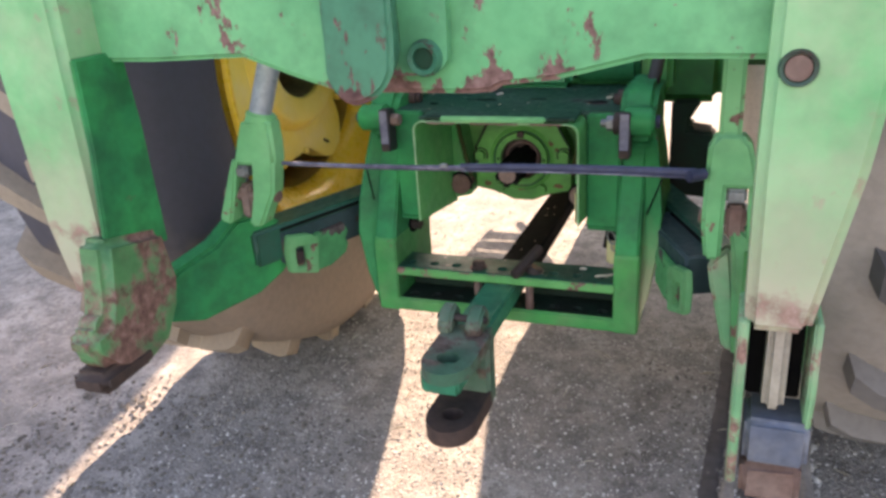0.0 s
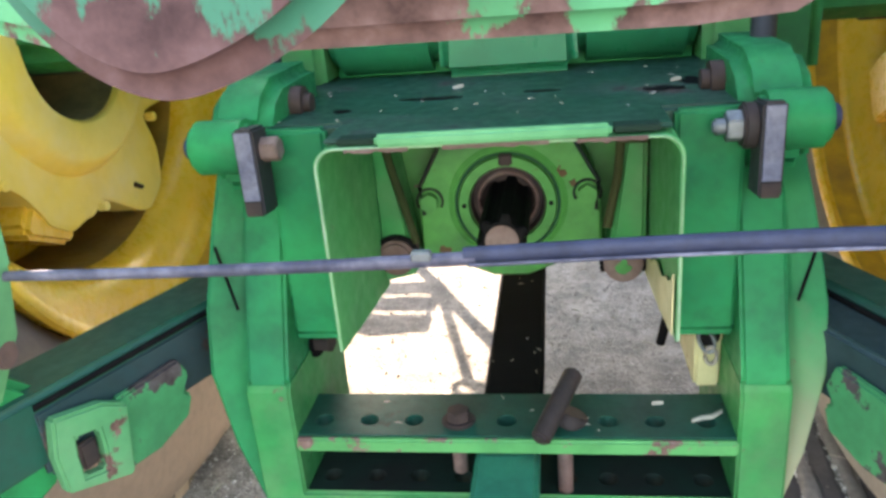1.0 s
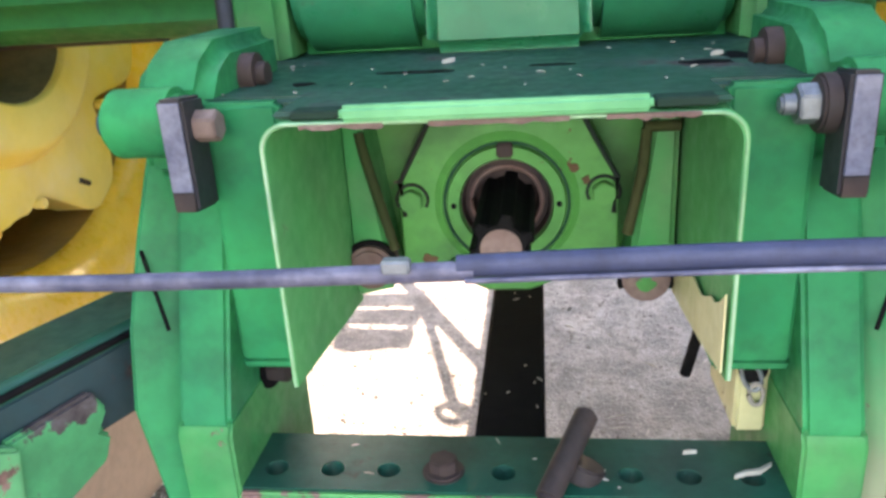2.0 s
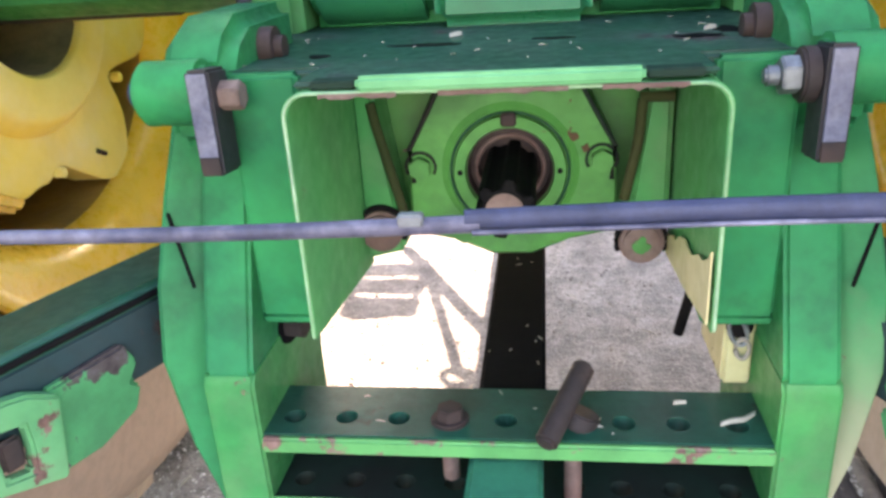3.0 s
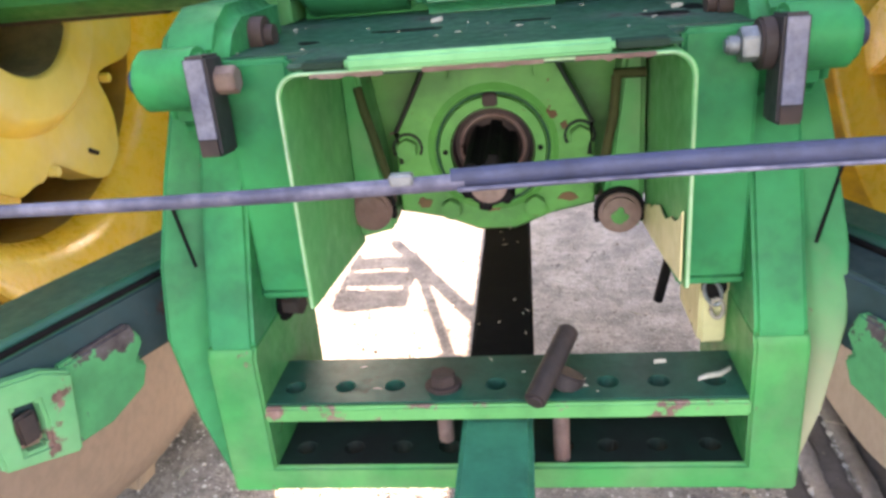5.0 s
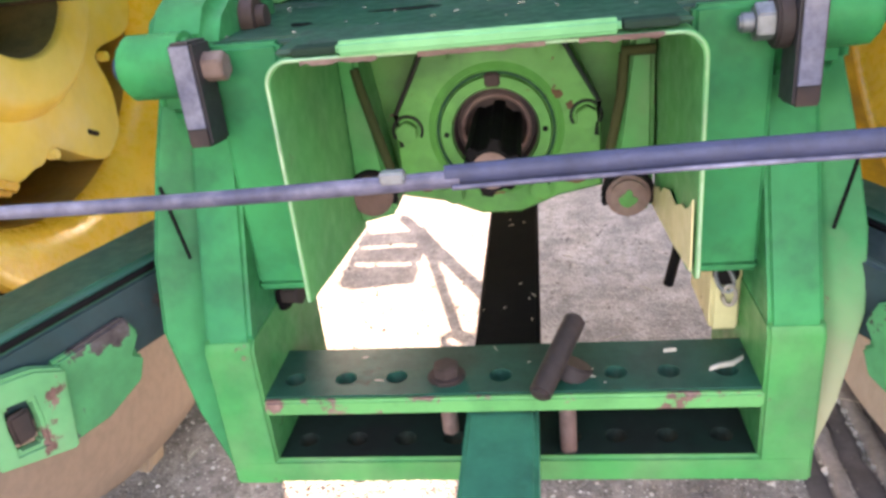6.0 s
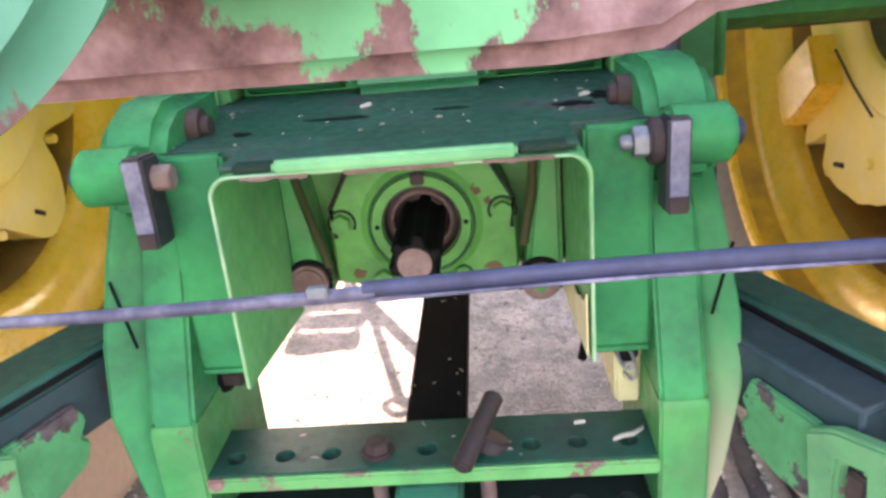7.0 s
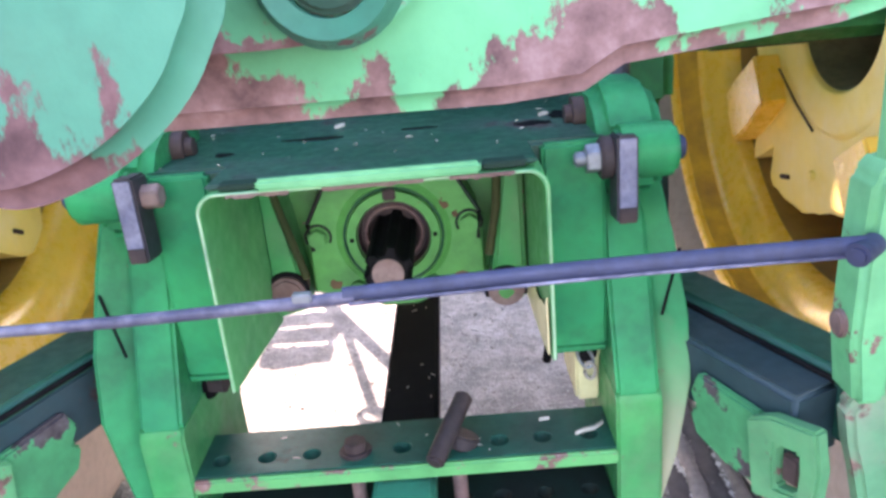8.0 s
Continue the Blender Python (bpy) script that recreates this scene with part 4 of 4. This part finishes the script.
    soften(bm, 0.003, 2)
    return bm


LINK_FROM, LINK_WAY = (0.318, 0.21, 0.605), (0.42, -0.90, -0.02)
for s in (-1, 1):
    link = thing("lower_link", "green lower link arm with worn paint and a light bracket", "hitch arm", group="lower links")
    arm = box(-0.04, 0.04 if s < 0 else 0.018, -0.405 if s < 0 else -0.345, 0.10, -0.075, 0.0, 0.006)
    part("arm", sided(oriented(arm, LINK_FROM, LINK_WAY), s), ARM_PAINT, link)
    face = -0.052 if s < 0 else -0.100   # how far in the bracket lies on the arm
    inner_end = -0.350 if s < 0 else -0.305
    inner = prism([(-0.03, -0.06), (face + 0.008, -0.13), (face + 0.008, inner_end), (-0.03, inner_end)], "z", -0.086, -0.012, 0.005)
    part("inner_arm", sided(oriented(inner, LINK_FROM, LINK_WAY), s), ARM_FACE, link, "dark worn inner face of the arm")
    part("arm_gap", sided(oriented(tube([(-0.041, -0.10, -0.010), (-0.041, -0.345, -0.010)], 0.0035, 8), LINK_FROM, LINK_WAY), s), BLACK, link, "black gap between the two bars")
    tail = prism([(-0.275, -0.040), (-0.196, -0.036), (-0.186, -0.060), (-0.197, -0.076), (-0.187, -0.085), (-0.198, -0.107), (-0.240, -0.121), (-0.280, -0.122)], "x", face - 0.003, face + 0.0075, 0.003, 2)
    part("bracket_tail", sided(oriented(warp(tail, 0.002, 20), LINK_FROM, LINK_WAY), s), PATCHY, link, "flaked tail of the bracket")
    brk = ringed([(-0.293, -0.030), (-0.342, -0.020), (-0.349, -0.058), (-0.347, -0.099), (-0.279, -0.124), (-0.267, -0.046)],
                 [(-0.302, -0.055), (-0.326, -0.050), (-0.328, -0.070), (-0.327, -0.094), (-0.304, -0.100), (-0.301, -0.078)], face - 0.010, face + 0.006)
    part("sway_bracket", sided(oriented(warp(brk, 0.002, 16), LINK_FROM, LINK_WAY), s), BRACKET_PAINT, link, "pale chipped bracket with a slot")
    part("slot_bolt", sided(oriented(box(face - 0.004, face + 0.004, -0.325, -0.305, -0.092, -0.062, 0.003), LINK_FROM, LINK_WAY), s), DARKRUST, link)
    far = 0.60 if s < 0 else 0.52
    plate = prism([(-0.30, -0.03), (-0.36, 0.03), (-0.43, 0.035), (-0.48, 0.0), (-far + 0.03, -0.025), (-far, -0.05), (-far, -0.12), (-far + 0.07, -0.145), (-0.40, -0.135), (-0.33, -0.105)], "x", -0.026, 0.026, 0.008, 2)
    part("rear_plate", sided(oriented(plate, LINK_FROM, LINK_WAY), s), GREEN if s < 0 else WORN_WARM, link)

    rod = thing("lift_rod", "lift rod with a forked green clevis", "lift rod", group="lift rods")
    if s < 0:
        head = prism([(-0.350, 0.838), (-0.410, 0.838), (-0.428, 0.79), (-0.440, 0.752), (-0.350, 0.752), (-0.348, 0.79)], "y", -0.222, -0.178, 0.007, 3)
        part("prong", prism([(-0.4405, 0.766), (-0.455, 0.735), (-0.492, 0.640), (-0.466, 0.632), (-0.449, 0.69), (-0.430, 0.766)], "y", -0.2215, -0.1785, 0.006, 3), FADED, rod)
        part("prong", prism([(-0.3505, 0.766), (-0.362, 0.70), (-0.398, 0.632), (-0.426, 0.632), (-0.409, 0.69), (-0.400, 0.766)], "y", -0.2215, -0.1785, 0.006, 3), FADED, rod)
        part("fork_head", head, FADED, rod)
        part("tongue", box(-0.444, -0.418, -0.212, -0.176, 0.645, 0.712, 0.006), RUST, rod)
        part("gap_stop", box(-0.440, -0.413, -0.219, -0.185, 0.728, 0.750, 0.004), BRIGHT, rod)
        part("fork_pin", cyl((-0.480, -0.199, 0.690), (-0.362, -0.199, 0.690), 0.012), RUST, rod)
        part("collar", cyl((-0.383, -0.196, 0.826), (-0.378, -0.194, 0.846), 0.028, seg=28, bevel=0.004), FADED, rod)
        part("rod", cyl((-0.383, -0.196, 0.838), (-0.235, -0.12, 1.35), 0.0205), PALESTEEL, rod, "pale blue-grey steel rod")
    else:
        head = prism([(0.386, 0.724), (0.389, 0.795), (0.405, 0.812), (0.436, 0.812), (0.452, 0.795), (0.470, 0.724)], "y", -0.148, -0.102, 0.007, 3)
        part("prong", prism([(0.3865, 0.738), (0.385, 0.660), (0.392, 0.602), (0.418, 0.602), (0.419, 0.660), (0.420, 0.738)], "y", -0.1475, -0.1025, 0.006, 3), FADED, rod)
        part("prong", prism([(0.4665, 0.738), (0.480, 0.660), (0.484, 0.604), (0.458, 0.604), (0.454, 0.660), (0.452, 0.738)], "y", -0.1475, -0.1025, 0.006, 3), FADED, rod)
        part("fork_head", head, FADED, rod)
        part("tongue", box(0.421, 0.451, -0.144, -0.106, 0.640, 0.695, 0.006), RUST, rod)
        part("gap_stop", box(0.420, 0.451, -0.144, -0.112, 0.700, 0.722, 0.004), BRIGHT, rod)
        part("fork_pin", cyl((0.380, -0.125, 0.67), (0.490, -0.125, 0.67), 0.012), RUST, rod)
        end_bm = prism([(0.428, 0.655), (0.446, 0.658), (0.464, 0.640), (0.480, 0.56), (0.484, 0.440), (0.474, 0.424), (0.446, 0.426), (0.441, 0.52), (0.436, 0.60)], "y", -0.143, -0.105, 0.006, 3)
        part("link_end", warp(end_bm, 0.002, 14), BRACKET_PAINT, rod, "pale green link end in the fork")
        cheek_bm = prism([(0.432, 0.622), (0.410, 0.602), (0.397, 0.586), (0.404, 0.548), (0.414, 0.515), (0.430, 0.430), (0.450, 0.428), (0.447, 0.52)], "y", -0.128, -0.100, 0.006, 3)
        part("link_cheek", warp(cheek_bm, 0.002, 14), CHEEK, rod, "dusty scoured cheek of the link end")
        part("rod", box(0.402, 0.436, -0.137, -0.113, 0.80, 1.35, 0.006), FADED, rod, "pale green flat rod")

tie = thing("tie_rod", "thin blue-grey steel tie rod across the hitch, joined near the middle", "rod")
def tie_at(x, lift=0.0, ahead=0.0):
    return Vector((x, -0.178 + 0.034 * x - ahead, 0.751 + 0.002 * math.sin(9 * x) + lift))


part("rod", tube([tie_at(-0.37 + 0.37 * k / 14) for k in range(15)], 0.0038, 10, 0.0050, (0.80, 1.05)), TIE_PALE, tie, "thin lavender-grey rod with scuffed top")
bar_bm = tube([tie_at(-0.008 + 0.383 * k / 18, 0.001) for k in range(19)], 0.0046, 10, 0.0071, (0.84, 1.16))
bmesh.ops.translate(bar_bm, vec=(0, 0, 0.0015), verts=bar_bm.verts)
part("sleeve_bar", bar_bm, STEEL, tie, "thicker blue steel half of the rod")
part("bar_edge", tube([tie_at(-0.004 + 0.378 * k / 12, -0.0035, 0.0046) for k in range(13)], 0.0016, 8), TIE_PALE, tie, "pale lower edge")
for s in (-1, 1):
    e = tie_at(0.372 * s)
    part("end_eye", cyl(e + Vector((-0.010 * s, -0.014, 0)), e + Vector((0.016 * s, 0.010, 0)), 0.009, seg=16, bevel=0.003), STEEL, tie)
part("joint_clip", box(-0.044, -0.030, -0.186, -0.178, 0.7520, 0.7590, 0.001), BRIGHT, tie)

# ---- quick-hitch frame ----
hitch = thing("quick_hitch", "pale green arched quick-hitch frame with chipped paint and rust", "hitch frame")
BEAM_LINE = [(-0.62, 0.972), (-0.40, 0.970), (-0.24, 0.974), (-0.16, 0.948), (-0.10, 0.929), (-0.05, 0.925), (0.10, 0.925), (0.128, 0.927), (0.142, 0.935), (0.214, 0.943), (0.32, 0.966), (0.58, 0.962)]
beam = prism([(-0.62, 1.16)] + [p for p in BEAM_LINE] + [(0.58, 1.16)], "y", -0.43, -0.355, 0.007, 3)
part("top_beam", warp(beam, 0.002, 10), BEAM_PAINT, hitch)
for s in (-1, 1):
    leg = prism([(0.488, 1.16), (0.645, 1.16), (0.612, 0.72), (0.585, 0.60), (0.505, 0.60), (0.488, 0.72)] if s < 0 else [(0.455, 1.16), (0.60, 1.16), (0.565, 0.85), (0.525, 0.645), (0.452, 0.645), (0.45, 0.85)], "y", -0.505 if s < 0 else -0.475, -0.385, 0.012, 3)
    part("leg", sided(leg, s), LEG_PAINT, hitch)
leg_eye = lathe([(-0.002, 0.015), (-0.004, 0.019), (0.004, 0.021), (0.004, 0.015)], 28)
bmesh.ops.transform(leg_eye, matrix=pose(0.482, -0.476, 0.962, 0, 0, 90), verts=leg_eye.verts)
part("leg_eye", leg_eye, DARK, hitch, "dark rim of the pin hole")
part("pin_face", cyl((0.482, -0.4770, 0.962), (0.482, -0.470, 0.962), 0.0155, seg=24), RUST, hitch, "rusty pin in the leg")
part("shaded_inner_plate", prism([(-0.497, 0.985), (-0.398, 0.985), (-0.386, 0.87), (-0.380, 0.66), (-0.515, 0.70), (-0.500, 0.85)], "x", -0.490, -0.478, 0.003), GREEN, hitch, "inner side plate in darker green for shade, with rust spots")
hook = prism([(-0.535, 0.72), (-0.40, 0.69), (-0.385, 0.60), (-0.395, 0.55), (-0.435, 0.495), (-0.50, 0.475), (-0.565, 0.505), (-0.60, 0.545), (-0.60, 0.585), (-0.565, 0.590), (-0.555, 0.62)], "x", -0.525, -0.462, 0.014, 3)
part("hook", warp(hook, 0.004, 12), SCRAPED, hitch, "worn jaw scraped to grey metal and rust")
part("jaw_lip", warp(box(-0.530, -0.458, -0.605, -0.48, 0.482, 0.520, 0.012), 0.004, 12), DARKRUST, hitch, "dark brown lower lip of the jaw")
# right jaw: two thin cheeks with a latch between them over a steel block
part("cheek", prism([(-0.475, 0.66), (-0.385, 0.66), (-0.37, 0.50), (-0.40, 0.40), (-0.455, 0.405), (-0.47, 0.50)], "x", 0.446, 0.458, 0.003), CHEEK, hitch)
part("cheek", prism([(-0.465, 0.66), (-0.385, 0.66), (-0.38, 0.55), (-0.40, 0.50), (-0.455, 0.50), (-0.47, 0.56)], "x", 0.531, 0.541, 0.003), CHEEK, hitch)
part("latch", warp(box(0.482, 0.508, -0.455, -0.405, 0.525, 0.655, 0.008), 0.002, 20), LATCH, hitch, "dusty worn latch")
part("jaw_shade", box(0.462, 0.529, -0.402, -0.392, 0.518, 0.65, 0.002), BLACK, hitch, "black sheet painted as the shade inside the jaw")
part("jaw_block", box(0.463, 0.542, -0.465, -0.39, 0.447, 0.515, 0.008), BLOCK, hitch, "blue-grey steel block")
part("jaw_lip", warp(box(0.463, 0.538, -0.460, -0.385, 0.385, 0.446, 0.010), 0.003, 16), RUST, hitch, "rusty brown lower lip of the jaw")
# raised plate with a rounded corner, an eye in it and the thick cast top hook standing out in front
plate_line = curve([(0.080, 0, 1.10), (0.079, 0, 0.985), (0.076, 0, 0.968), (0.066, 0, 0.958), (0.045, 0, 0.953), (0.010, 0, 0.952), (-0.060, 0, 0.953), (-0.075, 0, 0.965), (-0.080, 0, 0.985), (-0.080, 0, 1.10)], 5)
part("hook_plate", warp(prism([(p.x, p.z) for p in plate_line], "y", -0.448, -0.425, 0.007, 4), 0.0015, 12), PLATE_GREEN, hitch, "raised plate with rust along its rounded edge")
eye_bm = lathe([(-0.006, 0.014), (-0.008, 0.020), (0.004, 0.024), (0.004, 0.014)], 32)
bmesh.ops.transform(eye_bm, matrix=pose(0.049, -0.452, 0.974, 0, 0, 90), verts=eye_bm.verts)
part("plate_eye", eye_bm, LUMP_PAINT, hitch)
part("eye_pin", cyl((0.049, -0.453, 0.974), (0.049, -0.44, 0.974), 0.0135, seg=24), DARK, hitch)
hook_line = curve([(0.042, 0, 1.09), (0.041, 0, 0.985), (0.034, 0, 0.958), (0.020, 0, 0.943), (0.000, 0, 0.933), (-0.020, 0, 0.930), (-0.038, 0, 0.940), (-0.050, 0, 0.962), (-0.052, 0, 0.99), (-0.050, 0, 1.09)], 6)
hook_bm = prism([(p.x, p.z) for p in hook_line], "y", -0.532, -0.440, 0.0, 1)
for v in hook_bm.verts:
    if v.co.y > -0.5:
        v.co.x = -0.008 + (v.co.x + 0.008) * 0.45
        v.co.z += 0.022 * max(0.0, 1.0 - (v.co.z - 0.927) / 0.1)
soften(hook_bm, 0.006, 3, 60)
part("top_hook", warp(hook_bm, 0.002, 22), LUMP_PAINT, hitch, "thick cast top hook with chipped paint and bare rust")

# ---- unseen wall added ahead, off to the side, to block the sun ----
sun_wall = box(-9, -2.035, 4.0, 4.2, 0, 4.0, 0.02)
tagged(part("sun_blocking_wall", sun_wall, rough_metal("sun_blocker_grey", (0.30, 0.28, 0.25), (0.24, 0.22, 0.2), 0.8, 0.0, 8)), "unseen added wall that shades the ground on the left", "wall", kind="structure")


# ---- chaff, straw and stones ----
def flakes(name, count, area, z, size, mat, label, category, seed):
    rng = random.Random(seed)
    bm = bmesh.new()
    for _ in range(count):
        x, y = rng.uniform(*area[0]), rng.uniform(*area[1])
        a, ln, w = rng.uniform(0, math.pi), rng.uniform(*size), rng.uniform(0.0005, 0.0013)
        d, n = Vector((math.cos(a), math.sin(a), rng.uniform(-0.1, 0.1))) * ln / 2, Vector((-math.sin(a), math.cos(a), 0)) * w
        c = Vector((x, y, z + 0.0012))
        bend = Vector((0, 0, rng.uniform(0, 0.1) * ln))
        low = [bm.verts.new(v) for v in (c - d - n * 0.3, c - n + bend, c + d - n * 0.3, c + d + n * 0.3, c + n + bend, c - d + n * 0.3)]
        top = [bm.verts.new(v.co + Vector((0, 0, 0.0007))) for v in low]
        bm.faces.new(low[::-1]), bm.faces.new(top)
        for i in range(6):
            bm.faces.new((low[i], low[(i + 1) % 6], top[(i + 1) % 6], top[i]))
    return tagged(part(name, bm, mat, even=False), label, category, kind="stuff")


def pebbles(name, count, area, size, mat, label, seed):
    rng = random.Random(seed)
    verts, faces = [], []
    base = bmesh.new()
    bmesh.ops.create_icosphere(base, subdivisions=1, radius=1.0)
    bv, bf = [v.co.copy() for v in base.verts], [[v.index for v in f.verts] for f in base.faces]
    base.free()
    for _ in range(count):
        x, y = rng.uniform(*area[0]), rng.uniform(*area[1])
        r = rng.uniform(*size) ** 1.0 * rng.choice((0.5, 0.6, 0.8, 1.0))
        sx, sy, sz, a = r * rng.uniform(0.7, 1.3), r * rng.uniform(0.7, 1.3), r * rng.uniform(0.4, 0.8), rng.uniform(0, 6.3)
        k = len(verts)
        p0 = Vector((x, y, 0))
        h = 0.010 * noise.noise(p0 * 2.5) + 0.006 * noise.noise(p0 * 11) - 0.008
        for v in bv:
            q = v * rng.uniform(0.8, 1.15)
            px, py = q.x * sx, q.y * sy
            verts.append((x + px * math.cos(a) - py * math.sin(a), y + px * math.sin(a) + py * math.cos(a), h + q.z * sz + sz * 0.3))
        faces += [[k + i for i in f] for f in bf]
    me = bpy.data.meshes.new(name)
    me.from_pydata(verts, [], faces)
    me.materials.append(mat)
    return tagged(new(name, me), label, "gravel", kind="stuff")


STRAW = rough_metal("dry_straw", (0.40, 0.36, 0.28), (0.50, 0.48, 0.42), 0.7, 0.0, 40)
STONE = rough_metal("grey_stone", (0.27, 0.24, 0.215), (0.17, 0.15, 0.135), 0.85, 0.0, 12)
flakes("chaff", 24, ((-0.23, 0.23), (0.06, 0.30)), 0.80, (0.002, 0.008), STRAW, "pale chaff flakes scattered on the oily ledge", "chaff", 3)
flakes("chaff", 9, ((-0.21, 0.22), (0.008, 0.078)), 0.476, (0.002, 0.010), STRAW, "pale chaff flakes on the hole plate", "chaff", 5)
flakes("chaff", 14, ((-0.03, 0.028), (0.12, 0.95)), 0.455, (0.003, 0.010), STRAW, "pale chaff flakes on the black drawbar", "chaff", 9)
flakes("straw", 260, ((-1.6, 1.2), (-1.0, 1.3)), 0.002, (0.008, 0.05), STRAW, "bits of dry straw strewn on the dirt", "straw", 7)
pebbles("gravel", 9000, ((-1.7, 1.2), (-1.1, 1.8)), (0.0018, 0.0055), STONE, "loose grey gravel on the dirt", 11)
PALE_GRIT = rough_metal("pale_grit", (0.56, 0.53, 0.50), (0.36, 0.33, 0.31), 0.85, 0.0, 14)
pebbles("grit", 8000, ((-0.85, 0.95), (-0.75, 0.75)), (0.0016, 0.0048), PALE_GRIT, "pale grit strewn over the dirt", 31)
pebbles("gravel", 7000, ((-0.75, 0.95), (-0.75, 0.75)), (0.0016, 0.0050), STONE, "loose grey gravel trodden into the dirt", 32)
CLOD = rough_metal("dark_clods", (0.110, 0.097, 0.088), (0.17, 0.150, 0.132), 0.9, 0.0, 20)
for area, count, seed in ((((-1.25, -0.34), (-0.85, 0.10)), 2300, 21), (((0.24, 0.95), (-0.75, 0.55)), 1500, 22)):
    pebbles("clods", count, area, (0.003, 0.0085), CLOD, "dark clods and crumbs of dried mud by the wheel", seed)

# wheel track beside the tyre: dark pressed furrows with gritty ridges between them
def track(name, x, y0, y1, half, height, mat, label, seed):
    rng = random.Random(seed)
    bm = bmesh.new()
    rows = []
    n = 60
    for i in range(n + 1):
        y = y0 + (y1 - y0) * i / n
        cx = x + 0.05 * (y - 0.4) + 0.006 * noise.noise(Vector((seed, y * 7, 0)))
        row = []
        for u in (-1.0, -0.6, -0.15, 0.3, 0.7, 1.0):
            px = cx + half * u * (1 + 0.5 * noise.noise(Vector((seed + u, y * 14, 3))))
            q = Vector((px, y, 0))
            ground_z = 0.010 * noise.noise(q * 2.5) + 0.006 * noise.noise(q * 11) - 0.008
            row.append(bm.verts.new((px, y, ground_z + (-0.004 if abs(u) == 1 else height * (1 - 0.6 * u * u) + rng.uniform(-0.0015, 0.0015)))))
        rows.append(row)
    for a, b in zip(rows, rows[1:]):
        for k in range(5):
            bm.faces.new((a[k], a[k + 1], b[k + 1], b[k]))
    return tagged(part(name, bm, mat, even=False), label, "wheel track", kind="stuff")


FURROW = rough_metal("dark_pressed_soil", (0.070, 0.062, 0.064), (0.100, 0.090, 0.090), 0.85, 0.0, 40, 0.6, 0.2)
RIDGE = rough_metal("pale_crumbled_soil", (0.270, 0.245, 0.235), (0.19, 0.172, 0.165), 0.9, 0.0, 60, 0.9, 0.2)
for k, x in enumerate((0.448, 0.524, 0.598)):
    track("track_furrow", x, -0.35, 0.95, 0.024, 0.005, FURROW, "dark furrow pressed into the dirt by a tyre", 3 + k)
    track("track_ridge", x + 0.038, -0.35, 0.95, 0.017, 0.011, RIDGE, "pale gritty ridge of a tyre track", 9 + k)
    pebbles("grit", 260, ((x + 0.024, x + 0.052), (-0.3, 0.8)), (0.004, 0.009), PALE_GRIT, "pale grit on the ridge of the tyre track", 40 + k)

# larger chips on the plate and the ledge
def chip(pts, z, width, label):
    bm = bmesh.new()
    rng = random.Random(len(pts) + int(z * 1000))
    low, top = [], []
    for i, (x, y) in enumerate(pts):
        w = width * (0.35 if i in (0, len(pts) - 1) else rng.uniform(0.7, 1.2))
        for sgn in (-1, 1):
            low.append(bm.verts.new((x, y + sgn * w, z + 0.0005)))
            top.append(bm.verts.new((x, y + sgn * w * 0.8, z + 0.003 + rng.uniform(0, 0.002))))
    for i in range(len(pts) - 1):
        a, b, c, d = 2 * i, 2 * i + 1, 2 * i + 3, 2 * i + 2
        bm.faces.new((top[a], top[b], top[c], top[d])), bm.faces.new((low[a], low[d], low[c], low[b]))
        bm.faces.new((low[a], top[a], top[d], low[d])), bm.faces.new((low[b], low[c], top[c], top[b]))
    bm.faces.new((low[0], low[1], top[1], top[0])), bm.faces.new((low[-1], low[-2], top[-2], top[-1]))
    return tagged(part("wood_chip", bm, STRAW), label, "wood chip")


chip([(0.188, 0.028), (0.198, 0.034), (0.210, 0.037), (0.222, 0.046)], 0.476, 0.0026, "pale splinter lying on the oily hole plate")
chip([(0.152, 0.060), (0.158, 0.062), (0.164, 0.062)], 0.476, 0.0012, "small pale chip lying on the hole plate")
chip([(-0.058, 0.214), (-0.051, 0.220), (-0.047, 0.228)], 0.80, 0.0007, "pale splinter lying on the oily ledge")
chip([(0.180, 0.182), (0.186, 0.188), (0.192, 0.189)], 0.80, 0.0007, "pale chip lying on the oily ledge")


# oil smeared on the ledge
def stain(x, y, z, rx, ry, seed, label):
    edge = []
    for k in range(22):
        a = 2 * math.pi * k / 22
        r = 1.0 + 0.6 * noise.noise(Vector((1.8 * math.cos(a) + seed, 1.8 * math.sin(a), seed)))
        edge.append((x + rx * r * math.cos(a), y + ry * r * math.sin(a)))
    return tagged(part("oil_stain", prism(edge, "z", z, z + 0.0008, 0.0, 1), BLACK, even=False), label, "oil stain", kind="stuff")


for k, (x, y, rx, ry) in enumerate(((0.172, 0.150, 0.022, 0.010), (0.205, 0.185, 0.016, 0.020), (-0.075, 0.165, 0.028, 0.006), (0.045, 0.175, 0.020, 0.004), (-0.165, 0.120, 0.009, 0.008))):
    stain(x, y, 0.8002, rx, ry, 2.3 * k, "dark oil smeared on the ledge")
